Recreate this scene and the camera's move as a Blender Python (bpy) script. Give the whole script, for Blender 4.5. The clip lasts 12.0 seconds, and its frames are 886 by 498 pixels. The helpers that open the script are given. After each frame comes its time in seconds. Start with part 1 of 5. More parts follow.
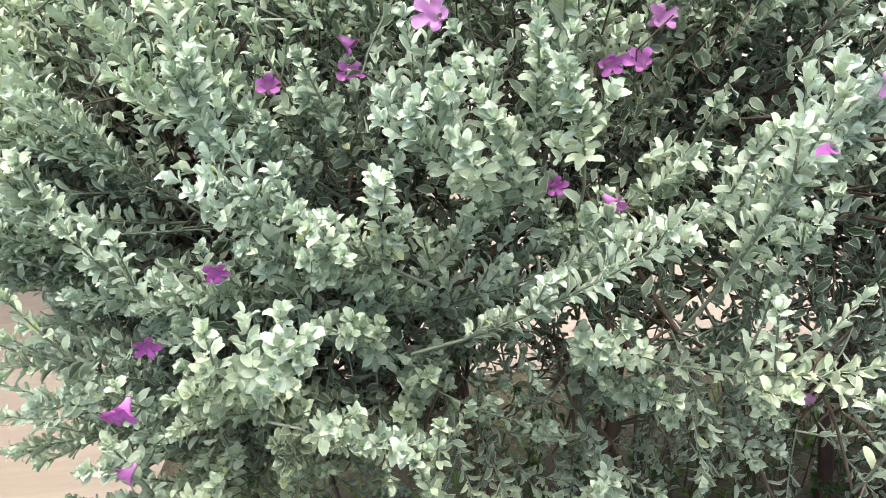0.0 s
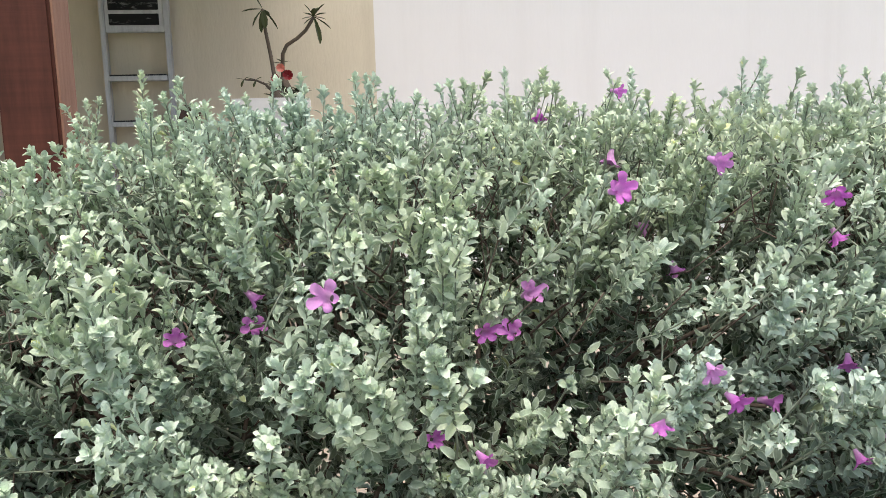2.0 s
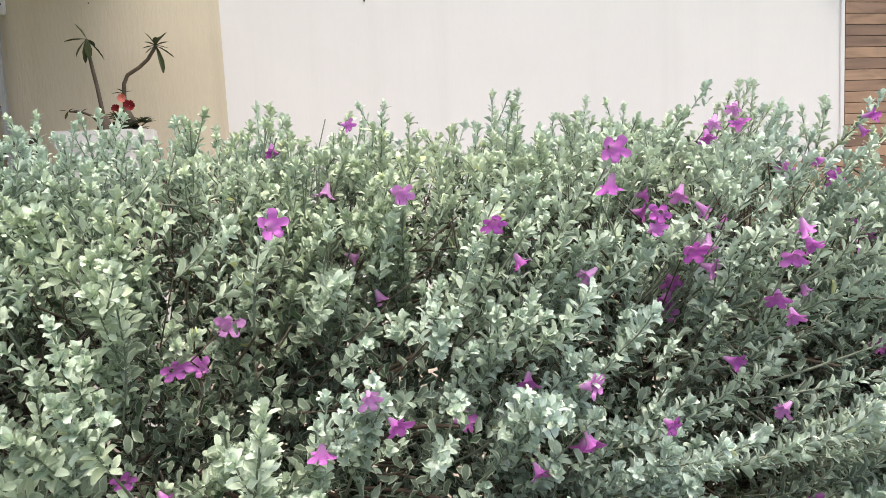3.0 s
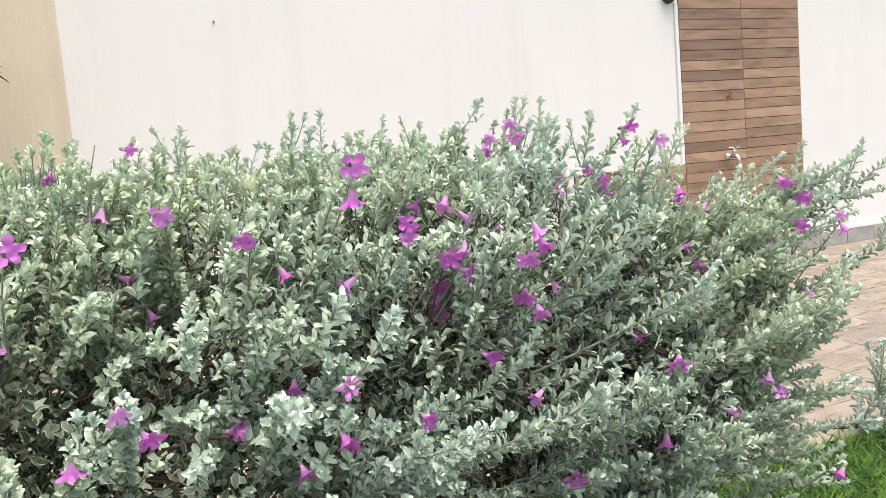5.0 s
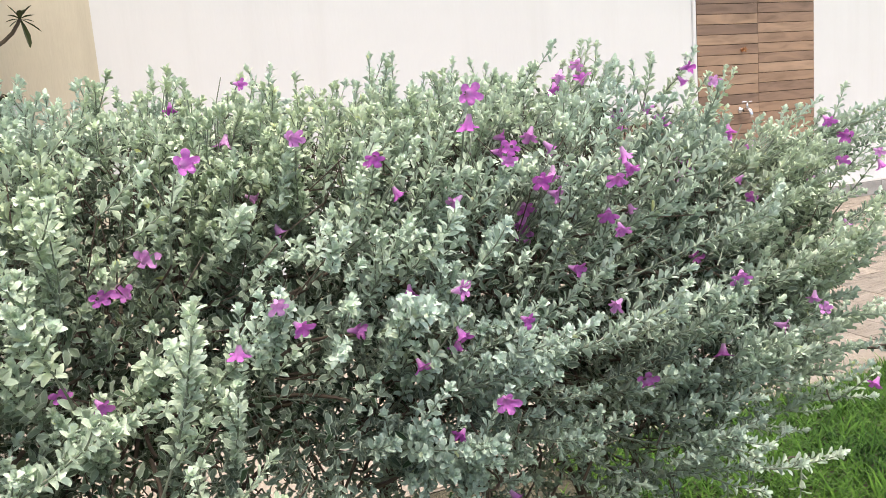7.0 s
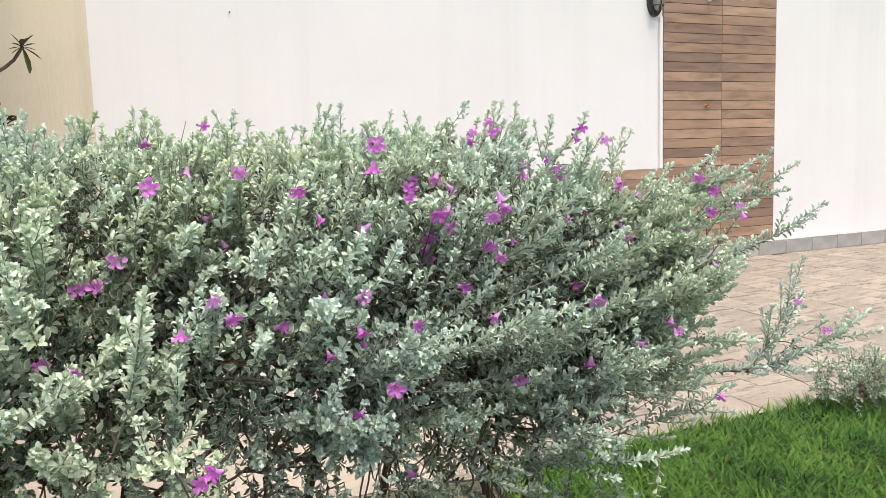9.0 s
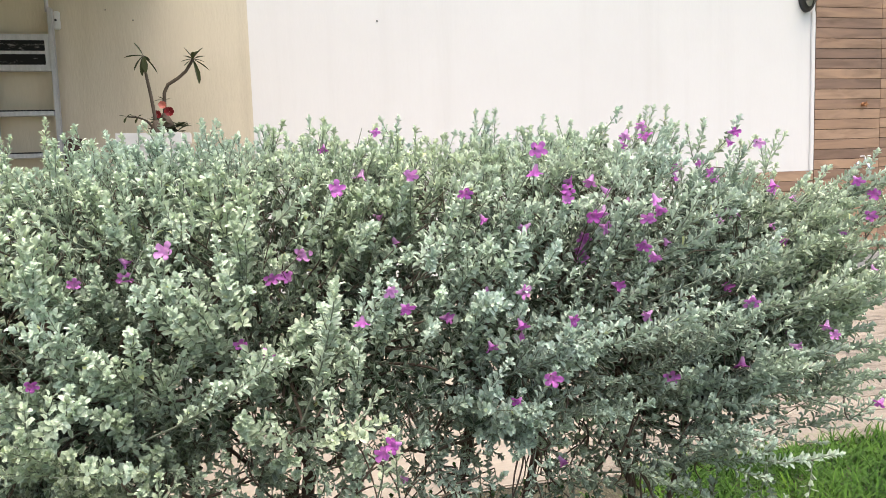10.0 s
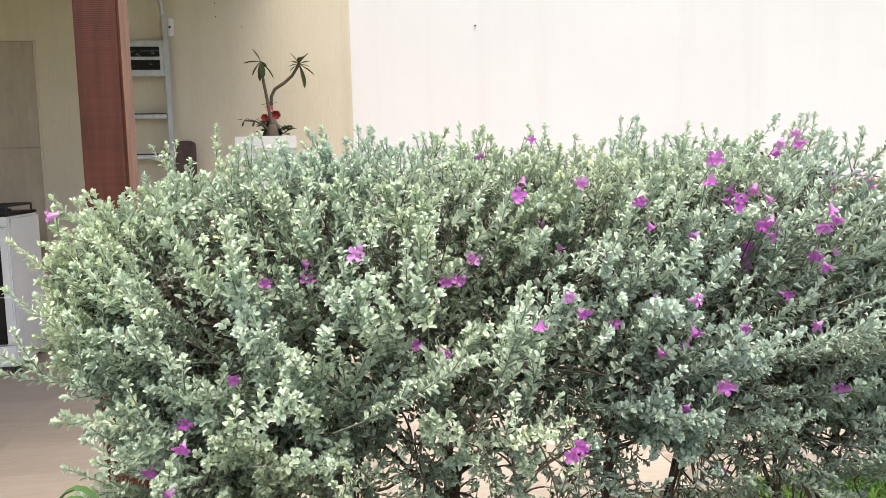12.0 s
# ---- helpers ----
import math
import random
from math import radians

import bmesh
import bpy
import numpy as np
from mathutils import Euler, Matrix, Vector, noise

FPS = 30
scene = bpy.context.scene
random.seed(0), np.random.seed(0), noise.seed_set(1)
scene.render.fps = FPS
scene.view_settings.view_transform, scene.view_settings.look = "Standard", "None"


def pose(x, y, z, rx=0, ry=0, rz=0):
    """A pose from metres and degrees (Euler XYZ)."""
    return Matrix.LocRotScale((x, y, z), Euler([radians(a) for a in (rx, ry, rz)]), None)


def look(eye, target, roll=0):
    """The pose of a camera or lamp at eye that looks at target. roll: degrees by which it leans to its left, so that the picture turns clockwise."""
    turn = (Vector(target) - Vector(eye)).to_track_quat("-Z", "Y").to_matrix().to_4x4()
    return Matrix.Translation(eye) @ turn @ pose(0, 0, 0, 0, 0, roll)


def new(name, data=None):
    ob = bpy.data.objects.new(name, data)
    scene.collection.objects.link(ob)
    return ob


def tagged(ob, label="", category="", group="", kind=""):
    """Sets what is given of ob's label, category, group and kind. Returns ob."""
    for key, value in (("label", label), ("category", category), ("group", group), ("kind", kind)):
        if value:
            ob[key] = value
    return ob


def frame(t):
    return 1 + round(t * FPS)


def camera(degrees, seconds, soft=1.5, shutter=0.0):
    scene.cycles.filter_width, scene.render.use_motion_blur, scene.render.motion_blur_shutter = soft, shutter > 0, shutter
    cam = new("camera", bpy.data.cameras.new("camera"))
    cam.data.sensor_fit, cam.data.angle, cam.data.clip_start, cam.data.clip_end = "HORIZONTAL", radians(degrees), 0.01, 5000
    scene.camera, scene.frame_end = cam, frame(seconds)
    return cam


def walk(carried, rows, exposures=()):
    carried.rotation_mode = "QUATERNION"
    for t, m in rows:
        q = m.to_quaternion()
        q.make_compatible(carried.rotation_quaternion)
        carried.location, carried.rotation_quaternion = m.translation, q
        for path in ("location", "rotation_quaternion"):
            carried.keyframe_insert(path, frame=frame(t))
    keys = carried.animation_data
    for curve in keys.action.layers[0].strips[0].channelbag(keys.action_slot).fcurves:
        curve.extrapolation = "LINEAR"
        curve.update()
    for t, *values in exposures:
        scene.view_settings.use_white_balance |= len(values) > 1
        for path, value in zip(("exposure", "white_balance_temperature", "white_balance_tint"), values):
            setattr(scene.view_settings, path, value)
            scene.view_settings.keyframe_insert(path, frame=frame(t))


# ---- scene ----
cam = camera(57.6, 12.0, soft=0.85)
PATH = [
    (0, (0.034, 0.01, 0.974), (0.071, 1.885, 0.279), -5.8),
    (0.5, (0.019, -0.003, 0.997), (0.148, 1.899, 0.392), -4.2),
    (1, (0.016, -0.01, 1.027), (0.204, 1.93, 0.58), -3.0),
    (1.5, (0.017, -0.02, 1.052), (0.253, 1.936, 0.707), -2.3),
    (2, (0.064, -0.051, 1.065), (0.335, 1.91, 0.78), -1.7),
    (2.5, (0.17, -0.093, 1.07), (0.49, 1.866, 0.82), -2.1),
    (3, (0.27, -0.11, 1.069), (0.797, 1.805, 0.832), -2.9),
    (3.5, (0.335, -0.146, 1.072), (1.031, 1.714, 0.835), -4.2),
    (3.7, (0.352, -0.161, 1.067), (1.09, 1.684, 0.841), -4.4),
    (5.3, (0.385, -0.216, 1.061), (1.18, 1.607, 0.848), -4.8),
    (5.5, (0.387, -0.222, 1.065), (1.177, 1.604, 0.854), -4.8),
    (6, (0.391, -0.23, 1.056), (1.152, 1.606, 0.833), -4.8),
    (6.5, (0.331, -0.241, 1.05), (1.078, 1.594, 0.775), -5.3),
    (7, (0.217, -0.268, 1.038), (1.0, 1.545, 0.719), -4.5),
    (7.5, (0.189, -0.299, 1.043), (1.065, 1.471, 0.725), -3.7),
    (7.7, (0.19, -0.31, 1.046), (1.122, 1.433, 0.741), -3.6),
    (9.3, (0.232, -0.605, 1.044), (0.989, 1.234, 0.832), -1.0),
    (9.5, (0.237, -0.616, 1.037), (0.927, 1.249, 0.824), -1.0),
    (10, (0.144, -0.632, 1.05), (0.663, 1.287, 0.834), -1.9),
    (10.5, (0.027, -0.637, 1.056), (0.327, 1.33, 0.855), -2.0),
    (11, (-0.037, -0.627, 1.061), (0.189, 1.352, 0.882), -1.5),
    (11.5, (-0.043, -0.621, 1.062), (0.218, 1.352, 0.866), -1.6),
    (12, (-0.035, -0.622, 1.064), (0.321, 1.335, 0.858), -1.5),
]
EXPOSURES = ((0.0, 1.14, 6550, 10), (1.5, 0.84, 6600, 10), (2.0, 0.79, 6650, 10), (2.5, 0.82, 6750, 10), (5.5, 1.0, 6850, 10), (9.5, 0.99, 6800, 10), (12.0, 1.11, 6850, 10))
walk(cam, [(t, look(eye, target, roll)) for t, eye, target, roll in PATH], EXPOSURES)

# ---- world and sun: a bright overcast day ----
SUN_ELEVATION, SUN_AZIMUTH = radians(75), radians(172)
world = bpy.data.worlds.new("sky")
scene.world = world
world.use_nodes = True
wn, wl = world.node_tree.nodes, world.node_tree.links
sky = wn.new("ShaderNodeTexSky")
sky.sky_type, sky.sun_disc = "NISHITA", False
sky.sun_elevation, sky.sun_rotation = SUN_ELEVATION, SUN_AZIMUTH
sky.air_density, sky.dust_density, sky.ozone_density = 1.0, 5.0, 1.0
wl.new(sky.outputs["Color"], wn["Background"].inputs["Color"])
wn["Background"].inputs["Strength"].default_value = 0.15
sun = bpy.data.lights.new("sun", "SUN")
sun.energy, sun.angle, sun.color = 1.3, radians(40), (1.0, 0.96, 0.9)
sun_ob = new("sun", sun)
toward = Vector((math.sin(SUN_AZIMUTH) * math.cos(SUN_ELEVATION), math.cos(SUN_AZIMUTH) * math.cos(SUN_ELEVATION), math.sin(SUN_ELEVATION)))
sun_ob.matrix_world = look(toward * 20, (0, 0, 0))


# ---- materials ----
def material(name):
    m = bpy.data.materials.new(name)
    m.use_nodes = True
    n, l = m.node_tree.nodes, m.node_tree.links
    return m, n, l, n["Principled BSDF"]


def noise_node(n, l, scale, detail=4.0, rough=0.6, stretch=None, coords="Object"):
    tc = n.new("ShaderNodeTexCoord")
    tex = n.new("ShaderNodeTexNoise")
    tex.inputs["Scale"].default_value, tex.inputs["Detail"].default_value, tex.inputs["Roughness"].default_value = scale, detail, rough
    if stretch:
        mp = n.new("ShaderNodeMapping")
        mp.inputs["Scale"].default_value = stretch
        l.new(tc.outputs[coords], mp.inputs["Vector"])
        l.new(mp.outputs["Vector"], tex.inputs["Vector"])
    else:
        l.new(tc.outputs[coords], tex.inputs["Vector"])
    return tex


def ramp_node(n, l, source, stops):
    r = n.new("ShaderNodeValToRGB")
    e = r.color_ramp.elements
    while len(e) < len(stops):
        e.new(0.5)
    for el, (p, c) in zip(e, stops):
        el.position, el.color = p, (*c, 1)
    l.new(source, r.inputs["Fac"])
    return r


def mix_node(n, l, kind, fac, a, b):
    x = n.new("ShaderNodeMix")
    x.data_type, x.blend_type = "RGBA", kind
    for key, v in ((0, fac), (6, a), (7, b)):
        if isinstance(v, bpy.types.NodeSocket):
            l.new(v, x.inputs[key])
        else:
            x.inputs[key].default_value = v if key == 0 else (*v, 1)
    return x.outputs[2]


def bump_node(n, l, bsdf, height, strength, distance):
    b = n.new("ShaderNodeBump")
    b.inputs["Strength"].default_value, b.inputs["Distance"].default_value = strength, distance
    l.new(height, b.inputs["Height"])
    l.new(b.outputs["Normal"], bsdf.inputs["Normal"])
    return b


def surface(name, dark, light, rough=0.6, coarse=3.0, fine=60.0, bump=0.2, depth=0.002, metal=0.0, stretch=None, vary=0.0, grain_mix=0.6, gloss=0.5):
    """Two scales of colour noise, fine relief, and, with vary, a shade for each piece."""
    m, n, l, p = material(name)
    big = noise_node(n, l, coarse, 5.0, 0.6, stretch)
    small = noise_node(n, l, fine, 3.0, 0.6, stretch)
    col = ramp_node(n, l, big.outputs["Fac"], ((0.3, dark), (0.7, light))).outputs["Color"]
    grain = ramp_node(n, l, small.outputs["Fac"], ((0.25, (0.8, 0.8, 0.8)), (0.75, (1.1, 1.1, 1.1)))).outputs["Color"]
    col = mix_node(n, l, "MULTIPLY", grain_mix, col, grain)
    p.inputs["Specular IOR Level"].default_value = gloss
    if vary:
        info = n.new("ShaderNodeObjectInfo")
        tone = ramp_node(n, l, info.outputs["Random"], ((0.0, (1 - vary,) * 3), (1.0, (1 + vary * 0.6,) * 3))).outputs["Color"]
        col = mix_node(n, l, "MULTIPLY", 1.0, col, tone)
    l.new(col, p.inputs["Base Color"])
    p.inputs["Roughness"].default_value, p.inputs["Metallic"].default_value = rough, metal
    bump_node(n, l, p, small.outputs["Fac"], bump, depth)
    return m


def leaf_material(name, young, old, rim, translucent=0.14, ends=None):
    """Felted leaves: pale when young, greener with age, with a pale hairy margin and a faint midrib."""
    m, n, l, p = material(name)
    age = n.new("ShaderNodeAttribute")
    age.attribute_name = "age"
    isl = n.new("ShaderNodeNewGeometry")
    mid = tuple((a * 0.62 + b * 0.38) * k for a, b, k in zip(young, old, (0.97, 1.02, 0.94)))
    # the last stops darken more than age does, to hold inner shade
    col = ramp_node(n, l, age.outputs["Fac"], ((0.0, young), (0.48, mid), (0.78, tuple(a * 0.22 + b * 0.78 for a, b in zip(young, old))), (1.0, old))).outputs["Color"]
    tone = ramp_node(n, l, isl.outputs["Random Per Island"], ((0.0, (0.80, 0.84, 0.82)), (0.5, (1.0, 1.0, 1.0)), (0.994, (1.12, 1.1, 1.06)), (1.0, (1.35, 1.2, 0.7)))).outputs["Color"]
    col = mix_node(n, l, "MULTIPLY", 1.0, col, tone)
    drift = noise_node(n, l, 2.6, 3.0, 0.6)
    hue = ramp_node(n, l, drift.outputs["Fac"], ((0.35, (0.93, 0.98, 1.05)), (0.65, (1.04, 1.03, 0.90)))).outputs["Color"]
    col = mix_node(n, l, "MULTIPLY", 1.0, col, hue)
    if ends:
        tc = n.new("ShaderNodeTexCoord")
        place = n.new("ShaderNodeSeparateXYZ")
        l.new(tc.outputs["Object"], place.inputs[0])
        span = n.new("ShaderNodeMapRange")
        span.inputs["From Min"].default_value, span.inputs["From Max"].default_value = -0.4, 1.0
        l.new(place.outputs["X"], span.inputs["Value"])
        col = mix_node(n, l, "MULTIPLY", 1.0, col, mix_node(n, l, "MIX", span.outputs["Result"], *ends))
    uv = n.new("ShaderNodeUVMap")
    sep = n.new("ShaderNodeSeparateXYZ")
    l.new(uv.outputs["UV"], sep.inputs[0])
    across = n.new("ShaderNodeMath")
    across.operation = "MULTIPLY_ADD"
    l.new(sep.outputs["X"], across.inputs[0])
    across.inputs[1].default_value, across.inputs[2].default_value = 2.0, -1.0
    edge = n.new("ShaderNodeMath")
    edge.operation = "ABSOLUTE"
    l.new(across.outputs[0], edge.inputs[0])
    rimf = ramp_node(n, l, edge.outputs[0], ((0.0, (0.25,) * 3), (0.07, (0.0,) * 3), (0.64, (0.0,) * 3), (0.86, (0.9,) * 3)))
    col = mix_node(n, l, "MIX", rimf.outputs["Color"], col, mix_node(n, l, "MIX", 0.56, col, rim))
    felt = noise_node(n, l, 420.0, 2.0, 0.6)
    col = mix_node(n, l, "MULTIPLY", 0.5, col, ramp_node(n, l, felt.outputs["Fac"], ((0.3, (0.82,) * 3), (0.7, (1.1,) * 3))).outputs["Color"])
    l.new(col, p.inputs["Base Color"])
    p.inputs["Roughness"].default_value = 0.85
    p.inputs["Sheen Weight"].default_value = 0.15
    p.inputs["Specular IOR Level"].default_value = 0.12
    bump_node(n, l, p, felt.outputs["Fac"], 0.25, 0.0006)
    tr = n.new("ShaderNodeBsdfTranslucent")
    l.new(col, tr.inputs["Color"])
    mx = n.new("ShaderNodeMixShader")
    mx.inputs[0].default_value = translucent
    l.new(p.outputs[0], mx.inputs[1])
    l.new(tr.outputs[0], mx.inputs[2])
    l.new(mx.outputs[0], n["Material Output"].inputs["Surface"])
    return m


# old is near black: shade between the shoots, put into leaf colour
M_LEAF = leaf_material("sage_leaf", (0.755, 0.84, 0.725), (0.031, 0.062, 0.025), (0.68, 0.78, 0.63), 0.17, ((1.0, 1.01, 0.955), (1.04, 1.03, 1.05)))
M_GREEN = leaf_material("green_leaf", (0.07, 0.15, 0.04), (0.025, 0.065, 0.018), (0.09, 0.16, 0.05))
M_TUFT = leaf_material("desert_rose_leaf", (0.055, 0.065, 0.025), (0.03, 0.038, 0.016), (0.05, 0.055, 0.025))
M_GRASS = leaf_material("grass_blade", (0.125, 0.245, 0.040), (0.014, 0.055, 0.008), (0.10, 0.20, 0.034), 0.25)
M_BARK = surface("bark", (0.05, 0.03, 0.022), (0.13, 0.085, 0.065), 0.85, 14, 160, 0.7, 0.004, stretch=(1, 1, 0.3))
M_SHOOT = surface("felted_shoot", (0.18, 0.21, 0.15), (0.30, 0.34, 0.26), 0.85, 30, 300, 0.4, 0.001)
M_TWIG = surface("twig", (0.07, 0.045, 0.033), (0.15, 0.115, 0.085), 0.8, 30, 300, 0.4, 0.001)


def petal_material():
    m, n, l, p = material("petal")
    info = n.new("ShaderNodeObjectInfo")
    uv = n.new("ShaderNodeUVMap")
    sep = n.new("ShaderNodeSeparateXYZ")
    l.new(uv.outputs["UV"], sep.inputs[0])
    col = ramp_node(n, l, info.outputs["Random"], ((0.0, (0.62, 0.13, 0.60)), (0.5, (0.77, 0.25, 0.75)), (1.0, (0.86, 0.45, 0.84)))).outputs["Color"]
    vein = noise_node(n, l, 300.0, 3.0)
    col = mix_node(n, l, "MULTIPLY", 0.6, col, ramp_node(n, l, vein.outputs["Fac"], ((0.3, (0.75, 0.7, 0.75)), (0.7, (1.1, 1.1, 1.1)))).outputs["Color"])
    throat = ramp_node(n, l, sep.outputs["Y"], ((0.0, (0.75,) * 3), (0.5, (0.0,) * 3)))
    col = mix_node(n, l, "MIX", throat.outputs["Color"], col, (0.82, 0.62, 0.80))
    l.new(col, p.inputs["Base Color"])
    p.inputs["Roughness"].default_value = 0.6
    tr = n.new("ShaderNodeBsdfTranslucent")
    l.new(col, tr.inputs["Color"])
    mx = n.new("ShaderNodeMixShader")
    mx.inputs[0].default_value = 0.4
    l.new(p.outputs[0], mx.inputs[1])
    l.new(tr.outputs[0], mx.inputs[2])
    l.new(mx.outputs[0], n["Material Output"].inputs["Surface"])
    return m


M_PETAL = petal_material()
M_CALYX = surface("calyx", (0.16, 0.22, 0.13), (0.26, 0.32, 0.22), 0.8, 100, 400, 0.2, 0.0005)


def plaster_material(name, base, stain, streak, rough_coat=0.12):
    """Painted render with trowel ripples, faint rain streaks and blotches."""
    m, n, l, p = material(name)
    big = noise_node(n, l, 0.7, 6.0, 0.65)
    run = noise_node(n, l, 2.2, 5.0, 0.6, (2.5, 1.0, 0.12))
    grit = noise_node(n, l, 70.0, 4.0, 0.65, (1.0, 1.0, 0.2))
    col = ramp_node(n, l, big.outputs["Fac"], ((0.35, stain), (0.6, base))).outputs["Color"]
    col = mix_node(n, l, "MULTIPLY", streak, col, ramp_node(n, l, run.outputs["Fac"], ((0.32, (0.86, 0.85, 0.83)), (0.5, (1.0, 1.0, 1.0)))).outputs["Color"])
    col = mix_node(n, l, "MULTIPLY", rough_coat * 0.5, col, ramp_node(n, l, grit.outputs["Fac"], ((0.3, (0.9,) * 3), (0.7, (1.04,) * 3))).outputs["Color"])
    l.new(col, p.inputs["Base Color"])
    p.inputs["Roughness"].default_value = 0.8
    bump_node(n, l, p, grit.outputs["Fac"], rough_coat, 0.004)
    return m


M_WHITE = plaster_material("white_render", (0.765, 0.758, 0.755), (0.735, 0.726, 0.722), 0.22)
M_CREAM = plaster_material("cream_render", (0.66, 0.595, 0.47), (0.60, 0.54, 0.415), 0.5, 0.55)
M_SLAB = surface("porcelain_tile", (0.335, 0.28, 0.222), (0.43, 0.37, 0.30), 0.45, 1.6, 22, 0.1, 0.001, stretch=(0.5, 3.0, 1.0), vary=0.06)
M_BACKSPLASH = surface("backsplash_tile", (0.38, 0.315, 0.235), (0.49, 0.415, 0.32), 0.35, 2.2, 18, 0.1, 0.001, stretch=(2.0, 1.0, 0.6), vary=0.05)
def stamped_material():
    """Beige stamped stone: slate-like ripples, darker in the hollows, blotches."""
    m, n, l, p = material("stamped_stone")
    info = n.new("ShaderNodeObjectInfo")
    ripple = noise_node(n, l, 5.0, 6.0, 0.62, (1.0, 4.6, 1.0))
    ripple.inputs["Distortion"].default_value = 1.2
    blot = noise_node(n, l, 1.7, 4.0)
    fine = noise_node(n, l, 70.0, 3.0)
    col = ramp_node(n, l, ripple.outputs["Fac"], ((0.35, (0.12, 0.10, 0.08)), (0.45, (0.265, 0.228, 0.187)), (0.7, (0.36, 0.317, 0.266)))).outputs["Color"]
    col = mix_node(n, l, "MULTIPLY", 0.8, col, ramp_node(n, l, blot.outputs["Fac"], ((0.35, (0.78, 0.77, 0.76)), (0.65, (1.12, 1.1, 1.07)))).outputs["Color"])
    col = mix_node(n, l, "MULTIPLY", 0.6, col, ramp_node(n, l, fine.outputs["Fac"], ((0.3, (0.85,) * 3), (0.7, (1.1,) * 3))).outputs["Color"])
    col = mix_node(n, l, "MULTIPLY", 1.0, col, ramp_node(n, l, info.outputs["Random"], ((0.0, (0.9, 0.9, 0.9)), (1.0, (1.08, 1.07, 1.05)))).outputs["Color"])
    l.new(col, p.inputs["Base Color"])
    p.inputs["Roughness"].default_value = 0.7
    bump_node(n, l, p, ripple.outputs["Fac"], 0.7, 0.02)
    return m


M_STONE = stamped_material()
M_JOINT = surface("joint_mortar", (0.23, 0.197, 0.160), (0.32, 0.276, 0.226), 0.9, 6, 80, 0.6, 0.004)
M_KERB = surface("grey_kerb_stone", (0.30, 0.29, 0.275), (0.44, 0.43, 0.41), 0.75, 6, 90, 0.4, 0.002, vary=0.1)
M_SOIL = surface("soil", (0.05, 0.045, 0.03), (0.11, 0.10, 0.06), 0.95, 6, 70, 0.9, 0.012)
M_FARLAWN = surface("distant_lawn", (0.05, 0.11, 0.025), (0.09, 0.17, 0.04), 0.9, 1.5, 60, 0.9, 0.02)


def plank_material():
    m, n, l, p = material("wood_look_tile")
    info = n.new("ShaderNodeObjectInfo")
    tc = n.new("ShaderNodeTexCoord")
    shift = n.new("ShaderNodeVectorMath")
    shift.operation = "ADD"
    scale = n.new("ShaderNodeMapping")
    scale.inputs["Scale"].default_value = (1.6, 8.0, 14.0)
    far = n.new("ShaderNodeMath")
    far.operation = "MULTIPLY"
    far.inputs[1].default_value = 37.0
    l.new(info.outputs["Random"], far.inputs[0])
    l.new(tc.outputs["Object"], shift.inputs[0])
    l.new(far.outputs[0], shift.inputs[1])
    l.new(shift.outputs[0], scale.inputs["Vector"])
    tex = n.new("ShaderNodeTexNoise")
    tex.inputs["Scale"].default_value, tex.inputs["Detail"].default_value, tex.inputs["Distortion"].default_value = 2.0, 7.0, 0.8
    l.new(scale.outputs["Vector"], tex.inputs["Vector"])
    col = ramp_node(n, l, info.outputs["Random"], ((0.0, (0.235, 0.152, 0.112)), (0.35, (0.32, 0.205, 0.142)), (0.7, (0.375, 0.24, 0.16)), (1.0, (0.43, 0.285, 0.195)))).outputs["Color"]
    grain = ramp_node(n, l, tex.outputs["Fac"], ((0.3, (0.62, 0.6, 0.58)), (0.5, (0.95, 0.95, 0.95)), (0.72, (1.2, 1.18, 1.12)))).outputs["Color"]
    col = mix_node(n, l, "MULTIPLY", 0.9, col, grain)
    l.new(col, p.inputs["Base Color"])
    p.inputs["Roughness"].default_value = 0.5
    bump_node(n, l, p, tex.outputs["Fac"], 0.25, 0.002)
    return m


M_PLANK = plank_material()
M_GROUT = surface("brown_grout", (0.07, 0.045, 0.03), (0.10, 0.065, 0.045), 0.9, 8, 90, 0.3, 0.001)


